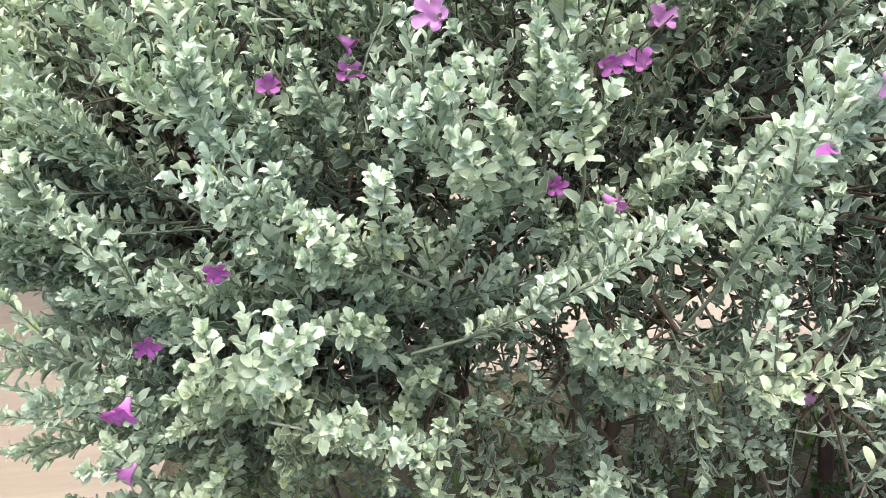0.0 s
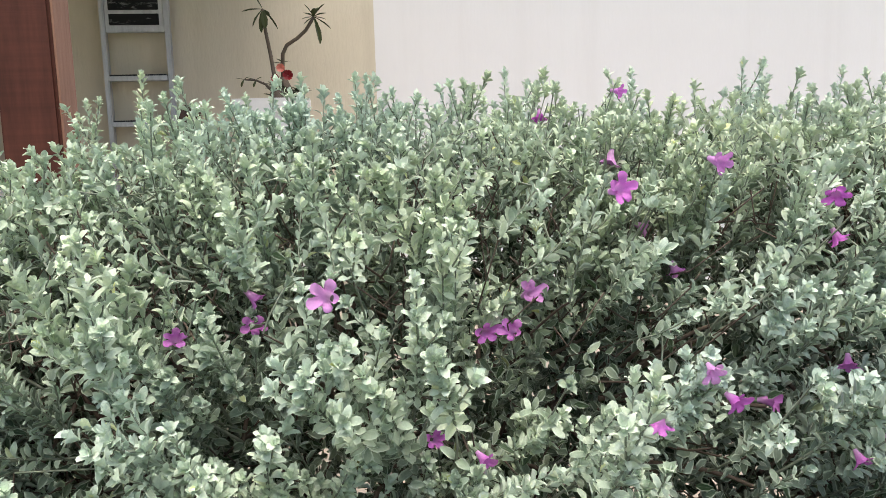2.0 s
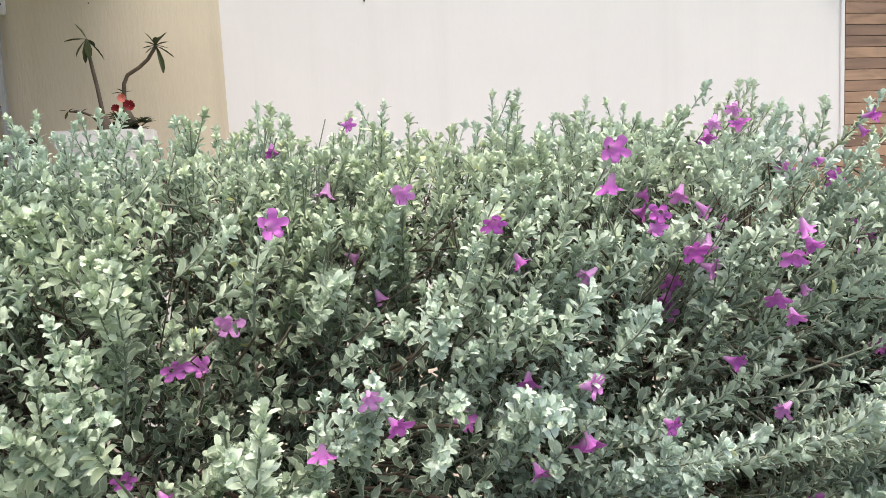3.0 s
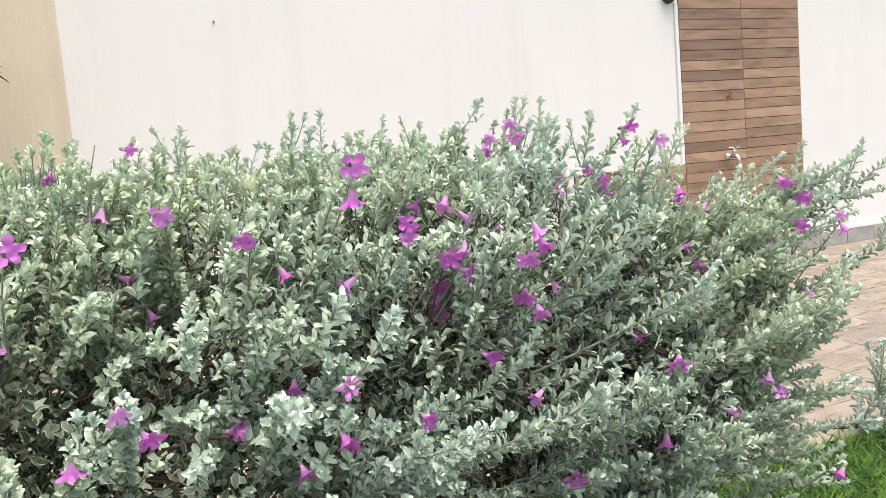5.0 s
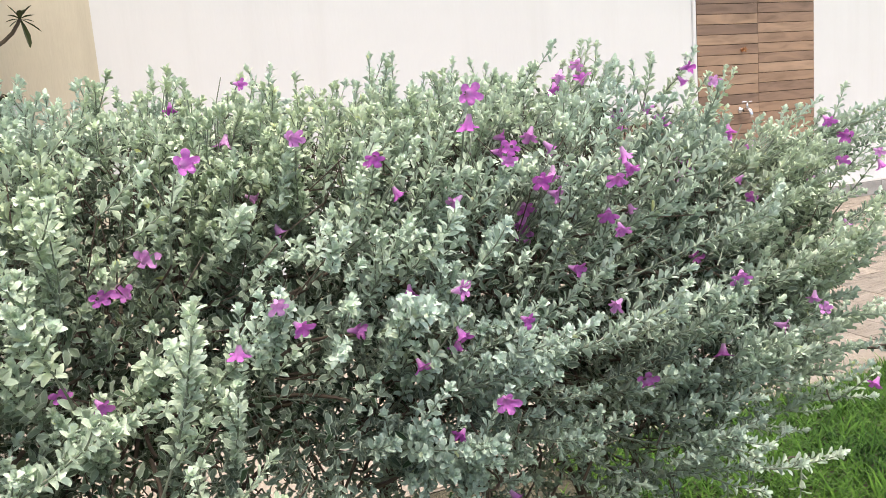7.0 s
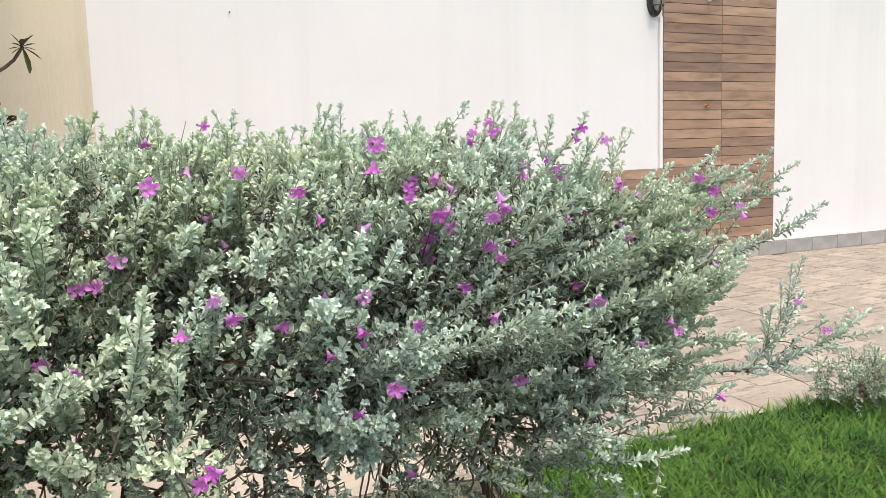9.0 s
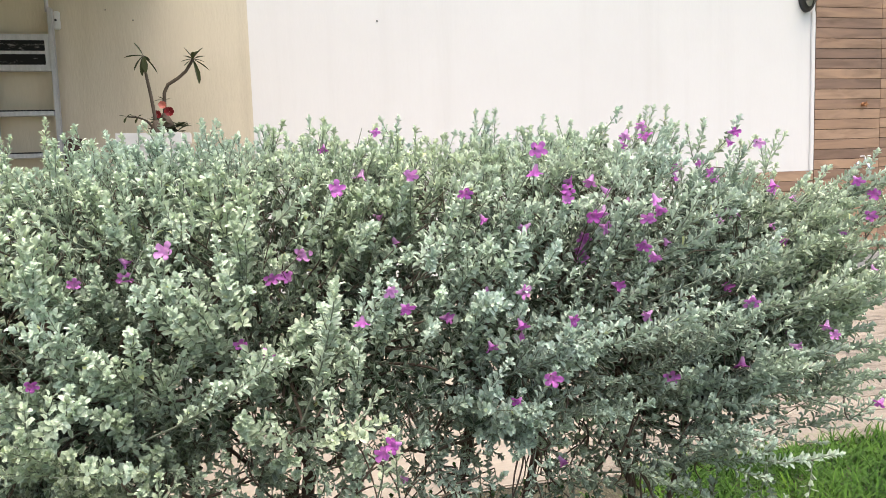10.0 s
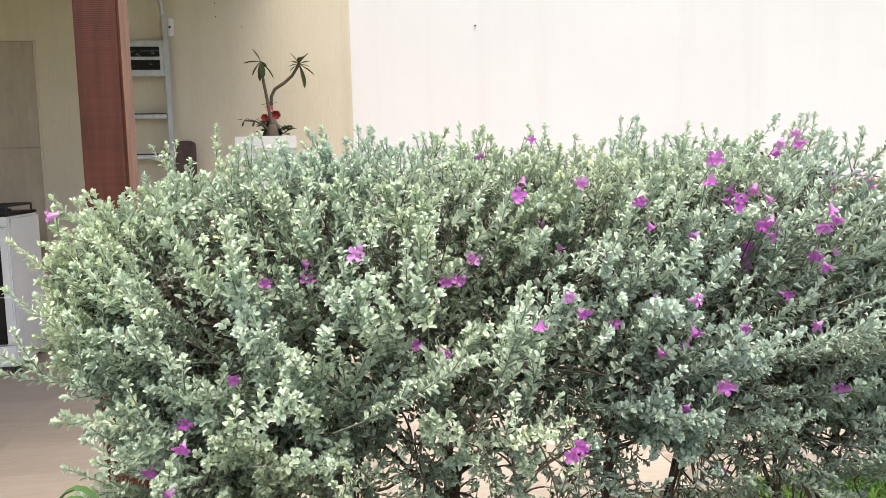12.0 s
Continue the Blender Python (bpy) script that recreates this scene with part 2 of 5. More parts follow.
def post_material():
    m, n, l, p = material("stained_post")
    grain = noise_node(n, l, 5.0, 7.0, 0.65, (9.0, 9.0, 1.0))
    saw = noise_node(n, l, 9.0, 3.0, 0.6, (0.25, 0.25, 9.0))
    blot = noise_node(n, l, 3.0, 4.0)
    col = ramp_node(n, l, grain.outputs["Fac"], ((0.3, (0.055, 0.016, 0.009)), (0.7, (0.105, 0.032, 0.019)))).outputs["Color"]
    col = mix_node(n, l, "MULTIPLY", 0.7, col, ramp_node(n, l, blot.outputs["Fac"], ((0.3, (0.8,) * 3), (0.7, (1.15,) * 3))).outputs["Color"])
    col = mix_node(n, l, "MULTIPLY", 0.5, col, ramp_node(n, l, saw.outputs["Fac"], ((0.35, (0.75,) * 3), (0.6, (1.1,) * 3))).outputs["Color"])
    l.new(col, p.inputs["Base Color"])
    p.inputs["Roughness"].default_value = 0.6
    p.inputs["Specular IOR Level"].default_value = 0.3
    tc = n.new("ShaderNodeTexCoord")
    sep = n.new("ShaderNodeSeparateXYZ")
    l.new(tc.outputs["Object"], sep.inputs[0])
    rib = n.new("ShaderNodeTexWave")
    rib.bands_direction = "Z"
    rib.inputs["Scale"].default_value, rib.inputs["Distortion"].default_value, rib.inputs["Detail"].default_value = 55.0, 5.0, 3.0
    l.new(tc.outputs["Object"], rib.inputs["Vector"])
    high = n.new("ShaderNodeMapRange")
    high.inputs["From Min"].default_value, high.inputs["From Max"].default_value = 1.3, 1.6
    l.new(sep.outputs["Z"], high.inputs["Value"])
    ribs = n.new("ShaderNodeMath")
    ribs.operation = "MULTIPLY"
    l.new(rib.outputs["Fac"], ribs.inputs[0])
    l.new(high.outputs["Result"], ribs.inputs[1])
    bump_node(n, l, p, ribs.outputs[0], 0.35, 0.002)
    return m


M_POST = post_material()
# paler tan that puts light from the right into the post's side
M_LIT_SIDE = surface("lit_side_wood", (0.24, 0.115, 0.07), (0.36, 0.19, 0.125), 0.7, 5, 70, 0.3, 0.001, stretch=(8, 8, 1))
M_ALU = surface("brushed_aluminium", (0.42, 0.42, 0.44), (0.58, 0.58, 0.6), 0.45, 8, 120, 0.1, 0.0005, metal=0.6, stretch=(6, 6, 1))
M_TREAD = surface("black_rubber_tread", (0.012, 0.012, 0.012), (0.035, 0.035, 0.035), 0.7, 20, 200, 0.6, 0.001)
M_GLOSSBLACK = surface("worn_black_plate", (0.004, 0.004, 0.004), (0.022, 0.022, 0.022), 0.5, 18, 90, 0.4, 0.001, gloss=0.15)
def worn_black():
    """Black pads rubbed pale in patches."""
    m, n, l, p = material("rubbed_black_pad")
    rub = noise_node(n, l, 9.0, 6.0, 0.7, (1.0, 1.0, 2.2))
    l.new(ramp_node(n, l, rub.outputs["Fac"], ((0.56, (0.010, 0.010, 0.011)), (0.64, (0.16, 0.16, 0.155)), (0.72, (0.34, 0.335, 0.32)))).outputs["Color"], p.inputs["Base Color"])
    p.inputs["Roughness"].default_value = 0.6
    p.inputs["Specular IOR Level"].default_value = 0.2
    bump_node(n, l, p, rub.outputs["Fac"], 0.3, 0.001)
    return m


M_PAD = worn_black()
M_PLASTIC = surface("white_plastic", (0.74, 0.73, 0.71), (0.82, 0.81, 0.8), 0.45, 5, 90, 0.1, 0.0005, grain_mix=0.12)
M_ENAMEL = surface("white_enamel", (0.74, 0.74, 0.73), (0.82, 0.82, 0.81), 0.25, 2.5, 60, 0.02, 0.0005, grain_mix=0.08)
M_OVENGLASS = surface("dark_oven_glass", (0.004, 0.004, 0.005), (0.010, 0.010, 0.011), 0.18, 3, 40, 0.02, 0.0003)
M_OVENGLASS.node_tree.nodes["Principled BSDF"].inputs["Specular IOR Level"].default_value = 0.2
M_IRON = surface("cast_iron_grate", (0.012, 0.011, 0.011), (0.04, 0.036, 0.034), 0.6, 20, 200, 0.4, 0.001)
M_CHROME = surface("chrome", (0.7, 0.7, 0.7), (0.82, 0.82, 0.82), 0.16, 6, 90, 0.03, 0.0002, metal=1.0)
M_BRASS = surface("worn_brass", (0.30, 0.14, 0.07), (0.5, 0.26, 0.13), 0.4, 60, 200, 0.2, 0.0005, metal=0.7)
M_BLACK = surface("black_paint", (0.012, 0.012, 0.013), (0.03, 0.03, 0.032), 0.4, 12, 120, 0.2, 0.0005)
M_CHAIR = surface("dark_chair_wood", (0.045, 0.02, 0.012), (0.10, 0.05, 0.03), 0.4, 5, 60, 0.2, 0.001, stretch=(6, 6, 1))
M_STEM = surface("succulent_stem", (0.06, 0.045, 0.03), (0.13, 0.10, 0.07), 0.75, 20, 120, 0.4, 0.002)
M_RED = surface("red_petal", (0.16, 0.006, 0.010), (0.34, 0.016, 0.024), 0.55, 40, 200, 0.1, 0.0005)
M_PINKPETAL = surface("coral_petal", (0.66, 0.20, 0.16), (0.8, 0.3, 0.24), 0.55, 40, 200, 0.1, 0.0005)
M_CEILING = surface("roof_lining", (0.30, 0.22, 0.15), (0.42, 0.31, 0.21), 0.7, 3, 50, 0.2, 0.002)
M_WIRE = surface("dark_hook", (0.02, 0.02, 0.02), (0.05, 0.045, 0.04), 0.6, 30, 200, 0.1, 0.0005)


def glass_material():
    m, n, l, p = material("lamp_glass")
    p.inputs["Base Color"].default_value = (0.85, 0.9, 0.8, 1)
    p.inputs["Roughness"].default_value = 0.25
    p.inputs["Transmission Weight"].default_value = 0.7
    return m


M_GLASS = glass_material()


# ---- building blocks ----
def finish(ob, bm, mat, smooth=False):
    me = ob.data
    bm.normal_update()
    bm.to_mesh(me)
    bm.free()
    me.materials.append(mat)
    if smooth:
        for f in me.polygons:
            f.use_smooth = True
    return ob


def part(name, bm, mat, parent=None, label="", smooth=False):
    ob = new(name, bpy.data.meshes.new(name))
    finish(ob, bm, mat, smooth)
    ob.parent = parent
    if label:
        tagged(ob, label)
    return ob


def thing(name, label, category, at=(0, 0, 0), group="", kind=""):
    e = new(name)
    e.location = at
    return tagged(e, label, category, group, kind)


def box(bm, x0, x1, y0, y1, z0, z1, bevel=0.0, seg=2):
    made = bmesh.ops.create_cube(bm, size=1.0, matrix=Matrix.Translation(((x0 + x1) / 2, (y0 + y1) / 2, (z0 + z1) / 2)) @ Matrix.Diagonal((x1 - x0, y1 - y0, z1 - z0, 1)))
    if bevel:
        edges = list({e for v in made["verts"] for e in v.link_edges})
        bmesh.ops.bevel(bm, geom=edges, offset=bevel, segments=seg, affect="EDGES")
    return bm


def boxed(*a, **k):
    return box(bmesh.new(), *a, **k)


def tube(bm, points, radii, sides=8, caps=True):
    """A round bar along the points, with its own radius at each."""
    pts = [Vector(p) for p in points]
    if not hasattr(radii, "__len__"):
        radii = [radii] * len(pts)
    rings = []
    d = (pts[1] - pts[0]).normalized()
    u = d.orthogonal().normalized()
    for i, p in enumerate(pts):
        a, b = pts[max(i - 1, 0)], pts[min(i + 1, len(pts) - 1)]
        d = (b - a).normalized()
        u = (u - d * u.dot(d)).normalized()
        w = d.cross(u)
        rings.append([bm.verts.new(p + (u * math.cos(k * 2 * math.pi / sides) + w * math.sin(k * 2 * math.pi / sides)) * radii[i]) for k in range(sides)])
    for r, q in zip(rings, rings[1:]):
        for k in range(sides):
            bm.faces.new((r[k], r[(k + 1) % sides], q[(k + 1) % sides], q[k]))
    if caps:
        bm.faces.new(rings[0][::-1])
        bm.faces.new(rings[-1])
    return bm


def lathe(bm, profile, sides=20, centre=(0, 0, 0), axis="z"):
    """Turn (radius, height) pairs round an axis."""
    c = Vector(centre)
    rings = []
    for r, h in profile:
        ring = []
        for k in range(sides):
            a = 2 * math.pi * k / sides
            v = (r * math.cos(a), r * math.sin(a), h)
            if axis == "y":
                v = (v[0], -v[2], v[1])
            elif axis == "x":
                v = (v[2], v[0], v[1])
            ring.append(bm.verts.new(c + Vector(v)))
        rings.append(ring)
    for r, q in zip(rings, rings[1:]):
        for k in range(sides):
            bm.faces.new((r[k], r[(k + 1) % sides], q[(k + 1) % sides], q[k]))
    bm.faces.new(rings[0][::-1])
    bm.faces.new(rings[-1])
    return bm


# ---- the setting ----
WALL = 4.72           # face of the long garden wall
KITCHEN = 0.362       # where the white paint ends and the cream paint begins
EDGE = 1.75           # where the paving meets the lawn
FALL = 0.09 / (WALL - EDGE)


def floor_z(y):
    return max(0.0, (y - EDGE) * FALL)


def structure(name, bm, mat, label, category):
    ob = part(name, bm, mat)
    return tagged(ob, label, category, kind="structure")


structure("wall_white", boxed(KITCHEN, 11.0, WALL, WALL + 0.2, -0.1, 3.1), M_WHITE, "tall white rendered garden wall with faint rain streaks", "wall")
structure("wall_cream", boxed(-4.2, KITCHEN - 0.0, WALL, WALL + 0.2, -0.1, 3.1), M_CREAM, "cream painted rough rendered wall under the porch roof", "wall")
structure("wall_side", boxed(-4.4, -4.2, 1.3, WALL + 0.2, -0.1, 3.1), M_CREAM, "cream painted side wall closing the porch", "wall")
structure("ceiling", boxed(-4.4, -0.14, 1.66, WALL, 2.55, 2.67), M_CEILING, "wooden lining of the porch roof", "ceiling")
bm = bmesh.new()
box(bm, -4.4, -0.18, 1.70, 1.84, 2.36, 2.548, 0.008)
structure("roof_beam", bm, M_POST, "red-brown stained roof beam on the porch post", "beam")

bm = bmesh.new()
bmesh.ops.create_grid(bm, x_segments=60, y_segments=60, size=400)
for v in bm.verts:
    v.co.z = -0.06
structure("ground", bm, M_FARLAWN, "green lawn running out to the horizon", "ground")
bm = bmesh.new()
bmesh.ops.create_grid(bm, x_segments=90, y_segments=60, size=0.5, matrix=Matrix.Translation((2.7475, -0.104, 0)) @ Matrix.Diagonal((6.705, 3.692, 1, 1)))
for v in bm.verts:
    v.co.z = -0.012 + 0.012 * noise.noise(v.co * 3) - (0.05 if v.co.y < -1.9 or v.co.x > 6.0 else 0)
structure("lawn_bed", bm, M_SOIL, "dark soil bed of the lawn under the shrubs", "soil")


def slope(x, y, dz=0.0):
    return Matrix.Translation((x, y, floor_z(y) + dz)) @ Matrix.Rotation(math.atan(FALL) if y > EDGE else 0, 4, "X")


# ---- porch things ----
def porch_post():
    e = thing("porch_post", "red-brown stained wooden porch post with saw marks", "post")
    x0, x1, y0, y1 = -0.603, -0.486, 1.745, 1.86
    bm = bmesh.new()
    box(bm, x0, x1, y0, y1, floor_z(1.8), 2.358, 0.006)
    part("shaft", bm, M_POST, e)
    # thin board added so the right face of the post looks lit
    part("side_board", boxed(x1 + 0.0005, x1 + 0.006, y0 + 0.004, y1 - 0.002, floor_z(1.8), 2.357, 0.002, 1), M_LIT_SIDE, e, "lighter tan board for the side that catches light")
    return e


def step_ladder():
    e = thing("step_ladder", "folded grey aluminium step ladder hanging against the cream wall", "ladder")
    y = WALL - 0.065
    xl, xr = -1.106, -0.770
    for side, x in ((-1, xl), (1, xr)):
        bm = bmesh.new()
        box(bm, x - 0.013, x + 0.013, y - 0.03, y + 0.03, floor_z(4.6), 2.02, 0.005)
        part("rail", bm, M_ALU, e)
    bm = bmesh.new()
    pts = []
    for k in range(25):
        a = math.pi * k / 24
        cx = -0.938 - 0.152 * math.copysign(abs(math.cos(a)) ** 0.35, math.cos(a))
        pts.append((cx, y, 2.0 + 0.14 * math.sin(a) ** 0.5))
    tube(bm, pts, 0.012, 8)
    part("hand_loop", bm, M_ALU, e, smooth=True)
    for k in range(-1, 5):
        z = 1.421 - 0.246 * (k)
        if z > 1.6:
            continue
        step = part("step", boxed(xl + 0.0135, xr - 0.0135, y - 0.05, y + 0.03, z - 0.026, z, 0.003), M_ALU, e)
        part("tread", boxed(xl + 0.02, xr - 0.02, y - 0.046, y + 0.028, z + 0.0005, z + 0.008, 0.002), M_TREAD, step)
    tray = part("top_tray", boxed(xl + 0.0135, xr - 0.0135, y - 0.02, y + 0.02, 1.655, 1.868, 0.004), M_ALU, e)
    for z0, z1 in ((1.692, 1.752), (1.772, 1.832)):
        part("tray_pad", boxed(xl + 0.035, xr - 0.04, y - 0.026, y - 0.018, z0, z1, 0.002), M_PAD, tray)
    for x in (xl, xr):
        part("foot", boxed(x - 0.02, x + 0.02, y - 0.035, y + 0.035, floor_z(4.6) + 0.0, floor_z(4.6) + 0.03, 0.005), M_TREAD, e)
    return e


def wall_hanger():
    e = thing("wall_bracket", "small white plastic bracket screwed to the cream wall", "bracket")
    p = part("plate", boxed(-0.762, -0.726, WALL - 0.030, WALL, 1.905, 2.012, 0.006), M_PLASTIC, e)
    bm = bmesh.new()
    lathe(bm, ((0.007, 0), (0.007, 0.004), (0.004, 0.006)), 10, (-0.748, WALL - 0.030, 1.958), "y")
    part("screw", bm, M_WIRE, p)
    return e


def wall_hook(x, z, size=0.008):
    e = thing("wall_hook", "small dark hook fixed in the painted wall", "hook", group="hooks in the wall")
    bm = bmesh.new()
    tube(bm, ((x, WALL, z), (x, WALL - 0.012, z), (x, WALL - 0.02, z - 0.004), (x, WALL - 0.02, z - size)), size * 0.45, 6)
    part("hook", bm, M_WIRE, e)


def cooker():
    e = thing("cooker", "white enamel gas cooker with dark glass oven door", "cooker")
    x0, x1, y0, y1 = -1.977, -1.447, 3.72, 4.22
    z0 = floor_z(3.72)
    part("body", boxed(x0, x1, y0 + 0.03, y1, z0 + 0.04, z0 + 0.805, 0.012), M_ENAMEL, e)
    part("front_strip", boxed(x0, x1, y0, y0 + 0.029, z0 + 0.757, z0 + 0.805, 0.008), M_ENAMEL, e)
    door = part("oven_door", boxed(x0 + 0.004, x1 - 0.004, y0, y0 + 0.028, z0 + 0.157, z0 + 0.752, 0.008), M_ENAMEL, e)
    part("window", boxed(x0 + 0.045, x1 - 0.045, y0 - 0.003, y0 + 0.001, z0 + 0.162, z0 + 0.748, 0.002), M_OVENGLASS, door, "dark oven glass")
    for z in (0.40, 0.455):
        part("glass_line", boxed(x0 + 0.052, x1 - 0.047, y0 - 0.0042, y0 - 0.0028, z0 + z, z0 + z + 0.003), M_ALU, door)
    bm = bmesh.new()
    box(bm, x0 + 0.05, x1 - 0.06, y0 - 0.045, y0 - 0.03, z0 + 0.69, z0 + 0.722, 0.006)
    for hx in (x0 + 0.08, x1 - 0.09):
        box(bm, hx - 0.012, hx + 0.012, y0 - 0.031, y0 - 0.002, z0 + 0.695, z0 + 0.717)
    part("handle", bm, M_ALU, door, "grey metal handle")
    part("badge", boxed(-1.745, -1.725, y0 - 0.0045, y0 - 0.0028, z0 + 0.262, z0 + 0.282), M_ALU, door)
    part("drawer", boxed(x0 + 0.004, x1 - 0.004, y0 + 0.002, y0 + 0.029, z0 + 0.045, z0 + 0.150, 0.008), M_ENAMEL, e)
    part("hob", boxed(x0 + 0.004, x1 - 0.004, y0 + 0.008, y1 - 0.01, z0 + 0.8055, z0 + 0.822, 0.006), M_GLOSSBLACK, e, "black hob")
    for bx in (x0 + 0.14, x1 - 0.14):
        for by in (y0 + 0.14, y0 + 0.36):
            bm = bmesh.new()
            lathe(bm, ((0.045, 0), (0.042, 0.012), (0.028, 0.014), (0.026, 0.02)), 16, (bx, by, z0 + 0.822))
            part("burner", bm, M_IRON, e)
    for gx0, gx1 in ((x0 + 0.02, (x0 + x1) / 2 - 0.006), ((x0 + x1) / 2 + 0.006, x1 - 0.02)):
        bm = bmesh.new()
        zt = z0 + 0.858
        ya, yb = y0 + 0.04, y1 - 0.06
        tube(bm, ((gx0, ya, zt), (gx1, ya, zt), (gx1, yb, zt), (gx0, yb, zt), (gx0, ya, zt)), 0.006, 6)
        for fy in (y0 + 0.14, y0 + 0.36):
            tube(bm, ((gx0, fy, zt), (gx1, fy, zt)), 0.006, 6)
            tube(bm, (((gx0 + gx1) / 2, fy - 0.09, zt), ((gx0 + gx1) / 2, fy + 0.09, zt)), 0.006, 6)
        for cx in (gx0, gx1):
            for cy in (ya, yb):
                tube(bm, ((cx, cy, zt), (cx, cy, z0 + 0.823)), 0.006, 6)
        part("grate", bm, M_IRON, e, "black cast iron grate")
    for bx in (x0 + 0.03, x1 - 0.03):
        for by in (y0 + 0.07, y1 - 0.04):
            bm = bmesh.new()
            lathe(bm, ((0.018, floor_z(by) - z0), (0.018, 0.02), (0.012, 0.042)), 10, (bx, by, z0))
            part("foot", bm, M_BLACK, e)
    bm = bmesh.new()
    tube(bm, ((x1 - 0.03, y1 - 0.001, z0 + 0.5), (x1 + 0.05, y1 + 0.06, z0 + 0.36), (x1 + 0.07, y1 + 0.16, z0 + 0.16), (x1 + 0.06, WALL - 0.012, z0 + 0.1)), 0.008, 6)
    part("gas_hose", bm, M_PLASTIC, e)
    return e


def backsplash():
    e = tagged(new("backsplash", bpy.data.meshes.new("backsplash")), "grey-beige porcelain tile panel behind the cooker", "tiles", kind="structure")
    finish(e, boxed(-3.9, -1.546, WALL - 0.006, WALL, 0.1, 1.876), M_BACKSPLASH)
    for r, (z0, z1) in enumerate(((0.103, 0.655), (0.659, 1.234), (1.238, 1.873))):
        for c in range(2):
            xa, xb = (-2.72, -1.55) if c else (-3.897, -2.724)
            part("tile", boxed(xa, xb, WALL - 0.014, WALL - 0.0055, z0, z1, 0.002, 1), M_BACKSPLASH, e)
    part("edge_trim", boxed(-1.549, -1.538, WALL - 0.016, WALL - 0.0005, 0.1, 1.88, 0.002, 1), M_CREAM, e)


def leaning_board():
    e = thing("wooden_board", "narrow dark brown wooden board leaning on the wall", "board")
    h = 0.062
    top = 1.262
    pts = [(-h, 0.0)] + [(-h * math.cos(math.pi * k / 12), top - 0.035 + 0.035 * math.sin(math.pi * k / 12) ** 0.7) for k in range(13)] + [(h, 0.0)]
    bm = bmesh.new()

    def at(px, pz, dy):
        y = 4.56 + 0.13 * pz / top + dy
        return (-0.695 + px, y, floor_z(4.56) + pz * (top - floor_z(4.56)) / top)

    front = [bm.verts.new(at(px, pz, 0.0)) for px, pz in pts]
    rear = [bm.verts.new(at(px, pz, 0.02)) for px, pz in pts]
    bm.faces.new(front)
    bm.faces.new(rear[::-1])
    for k in range(len(pts)):
        j = (k + 1) % len(pts)
        bm.faces.new((front[j], front[k], rear[k], rear[j]))
    part("plank", bm, M_CHAIR, e)


def planter(cx, cy, zt, w):
    """A square tapered planter on a four-legged stand."""
    zs = zt - 0.42
    st = thing("plant_stand", "white painted square plant stand on the porch floor", "stand", group="plant stands")
    part("top", boxed(cx - w, cx + w, cy - w, cy + w, zs - 0.035, zs, 0.006), M_PLASTIC, st)
    for sx in (-1, 1):
        for sy in (-1, 1):
            lx, ly = cx + sx * (w - 0.025), cy + sy * (w - 0.025)
            part("leg", boxed(lx - 0.018, lx + 0.018, ly - 0.018, ly + 0.018, floor_z(ly), zs - 0.0355, 0.004), M_PLASTIC, st)
    pot = thing("plant_pot", "square tapered white planter full of dark soil", "planter", group="white planters")
    bm = bmesh.new()
    rings = []
    for k, z in ((0.70, zs + 0.0005), (0.93, zt - 0.058), (1.0, zt - 0.054), (1.0, zt), (0.91, zt), (0.88, zt - 0.05)):
        rings.append([bm.verts.new((cx + sx * w * k, cy + sy * w * k, z)) for sx, sy in ((-1, -1), (1, -1), (1, 1), (-1, 1))])
    for r, q in zip(rings, rings[1:]):
        for k in range(4):
            bm.faces.new((r[k], r[(k + 1) % 4], q[(k + 1) % 4], q[k]))
    bm.faces.new(rings[0][::-1])
    part("planter_body", bm, M_PLASTIC, pot)
    bm = bmesh.new()
    bmesh.ops.create_grid(bm, x_segments=12, y_segments=12, size=w * 0.88, matrix=Matrix.Translation((cx, cy, zt - 0.03)))
    for v in bm.verts:
        v.co.z += 0.012 * noise.noise(v.co * 30)
    part("soil", bm, M_SOIL, pot)


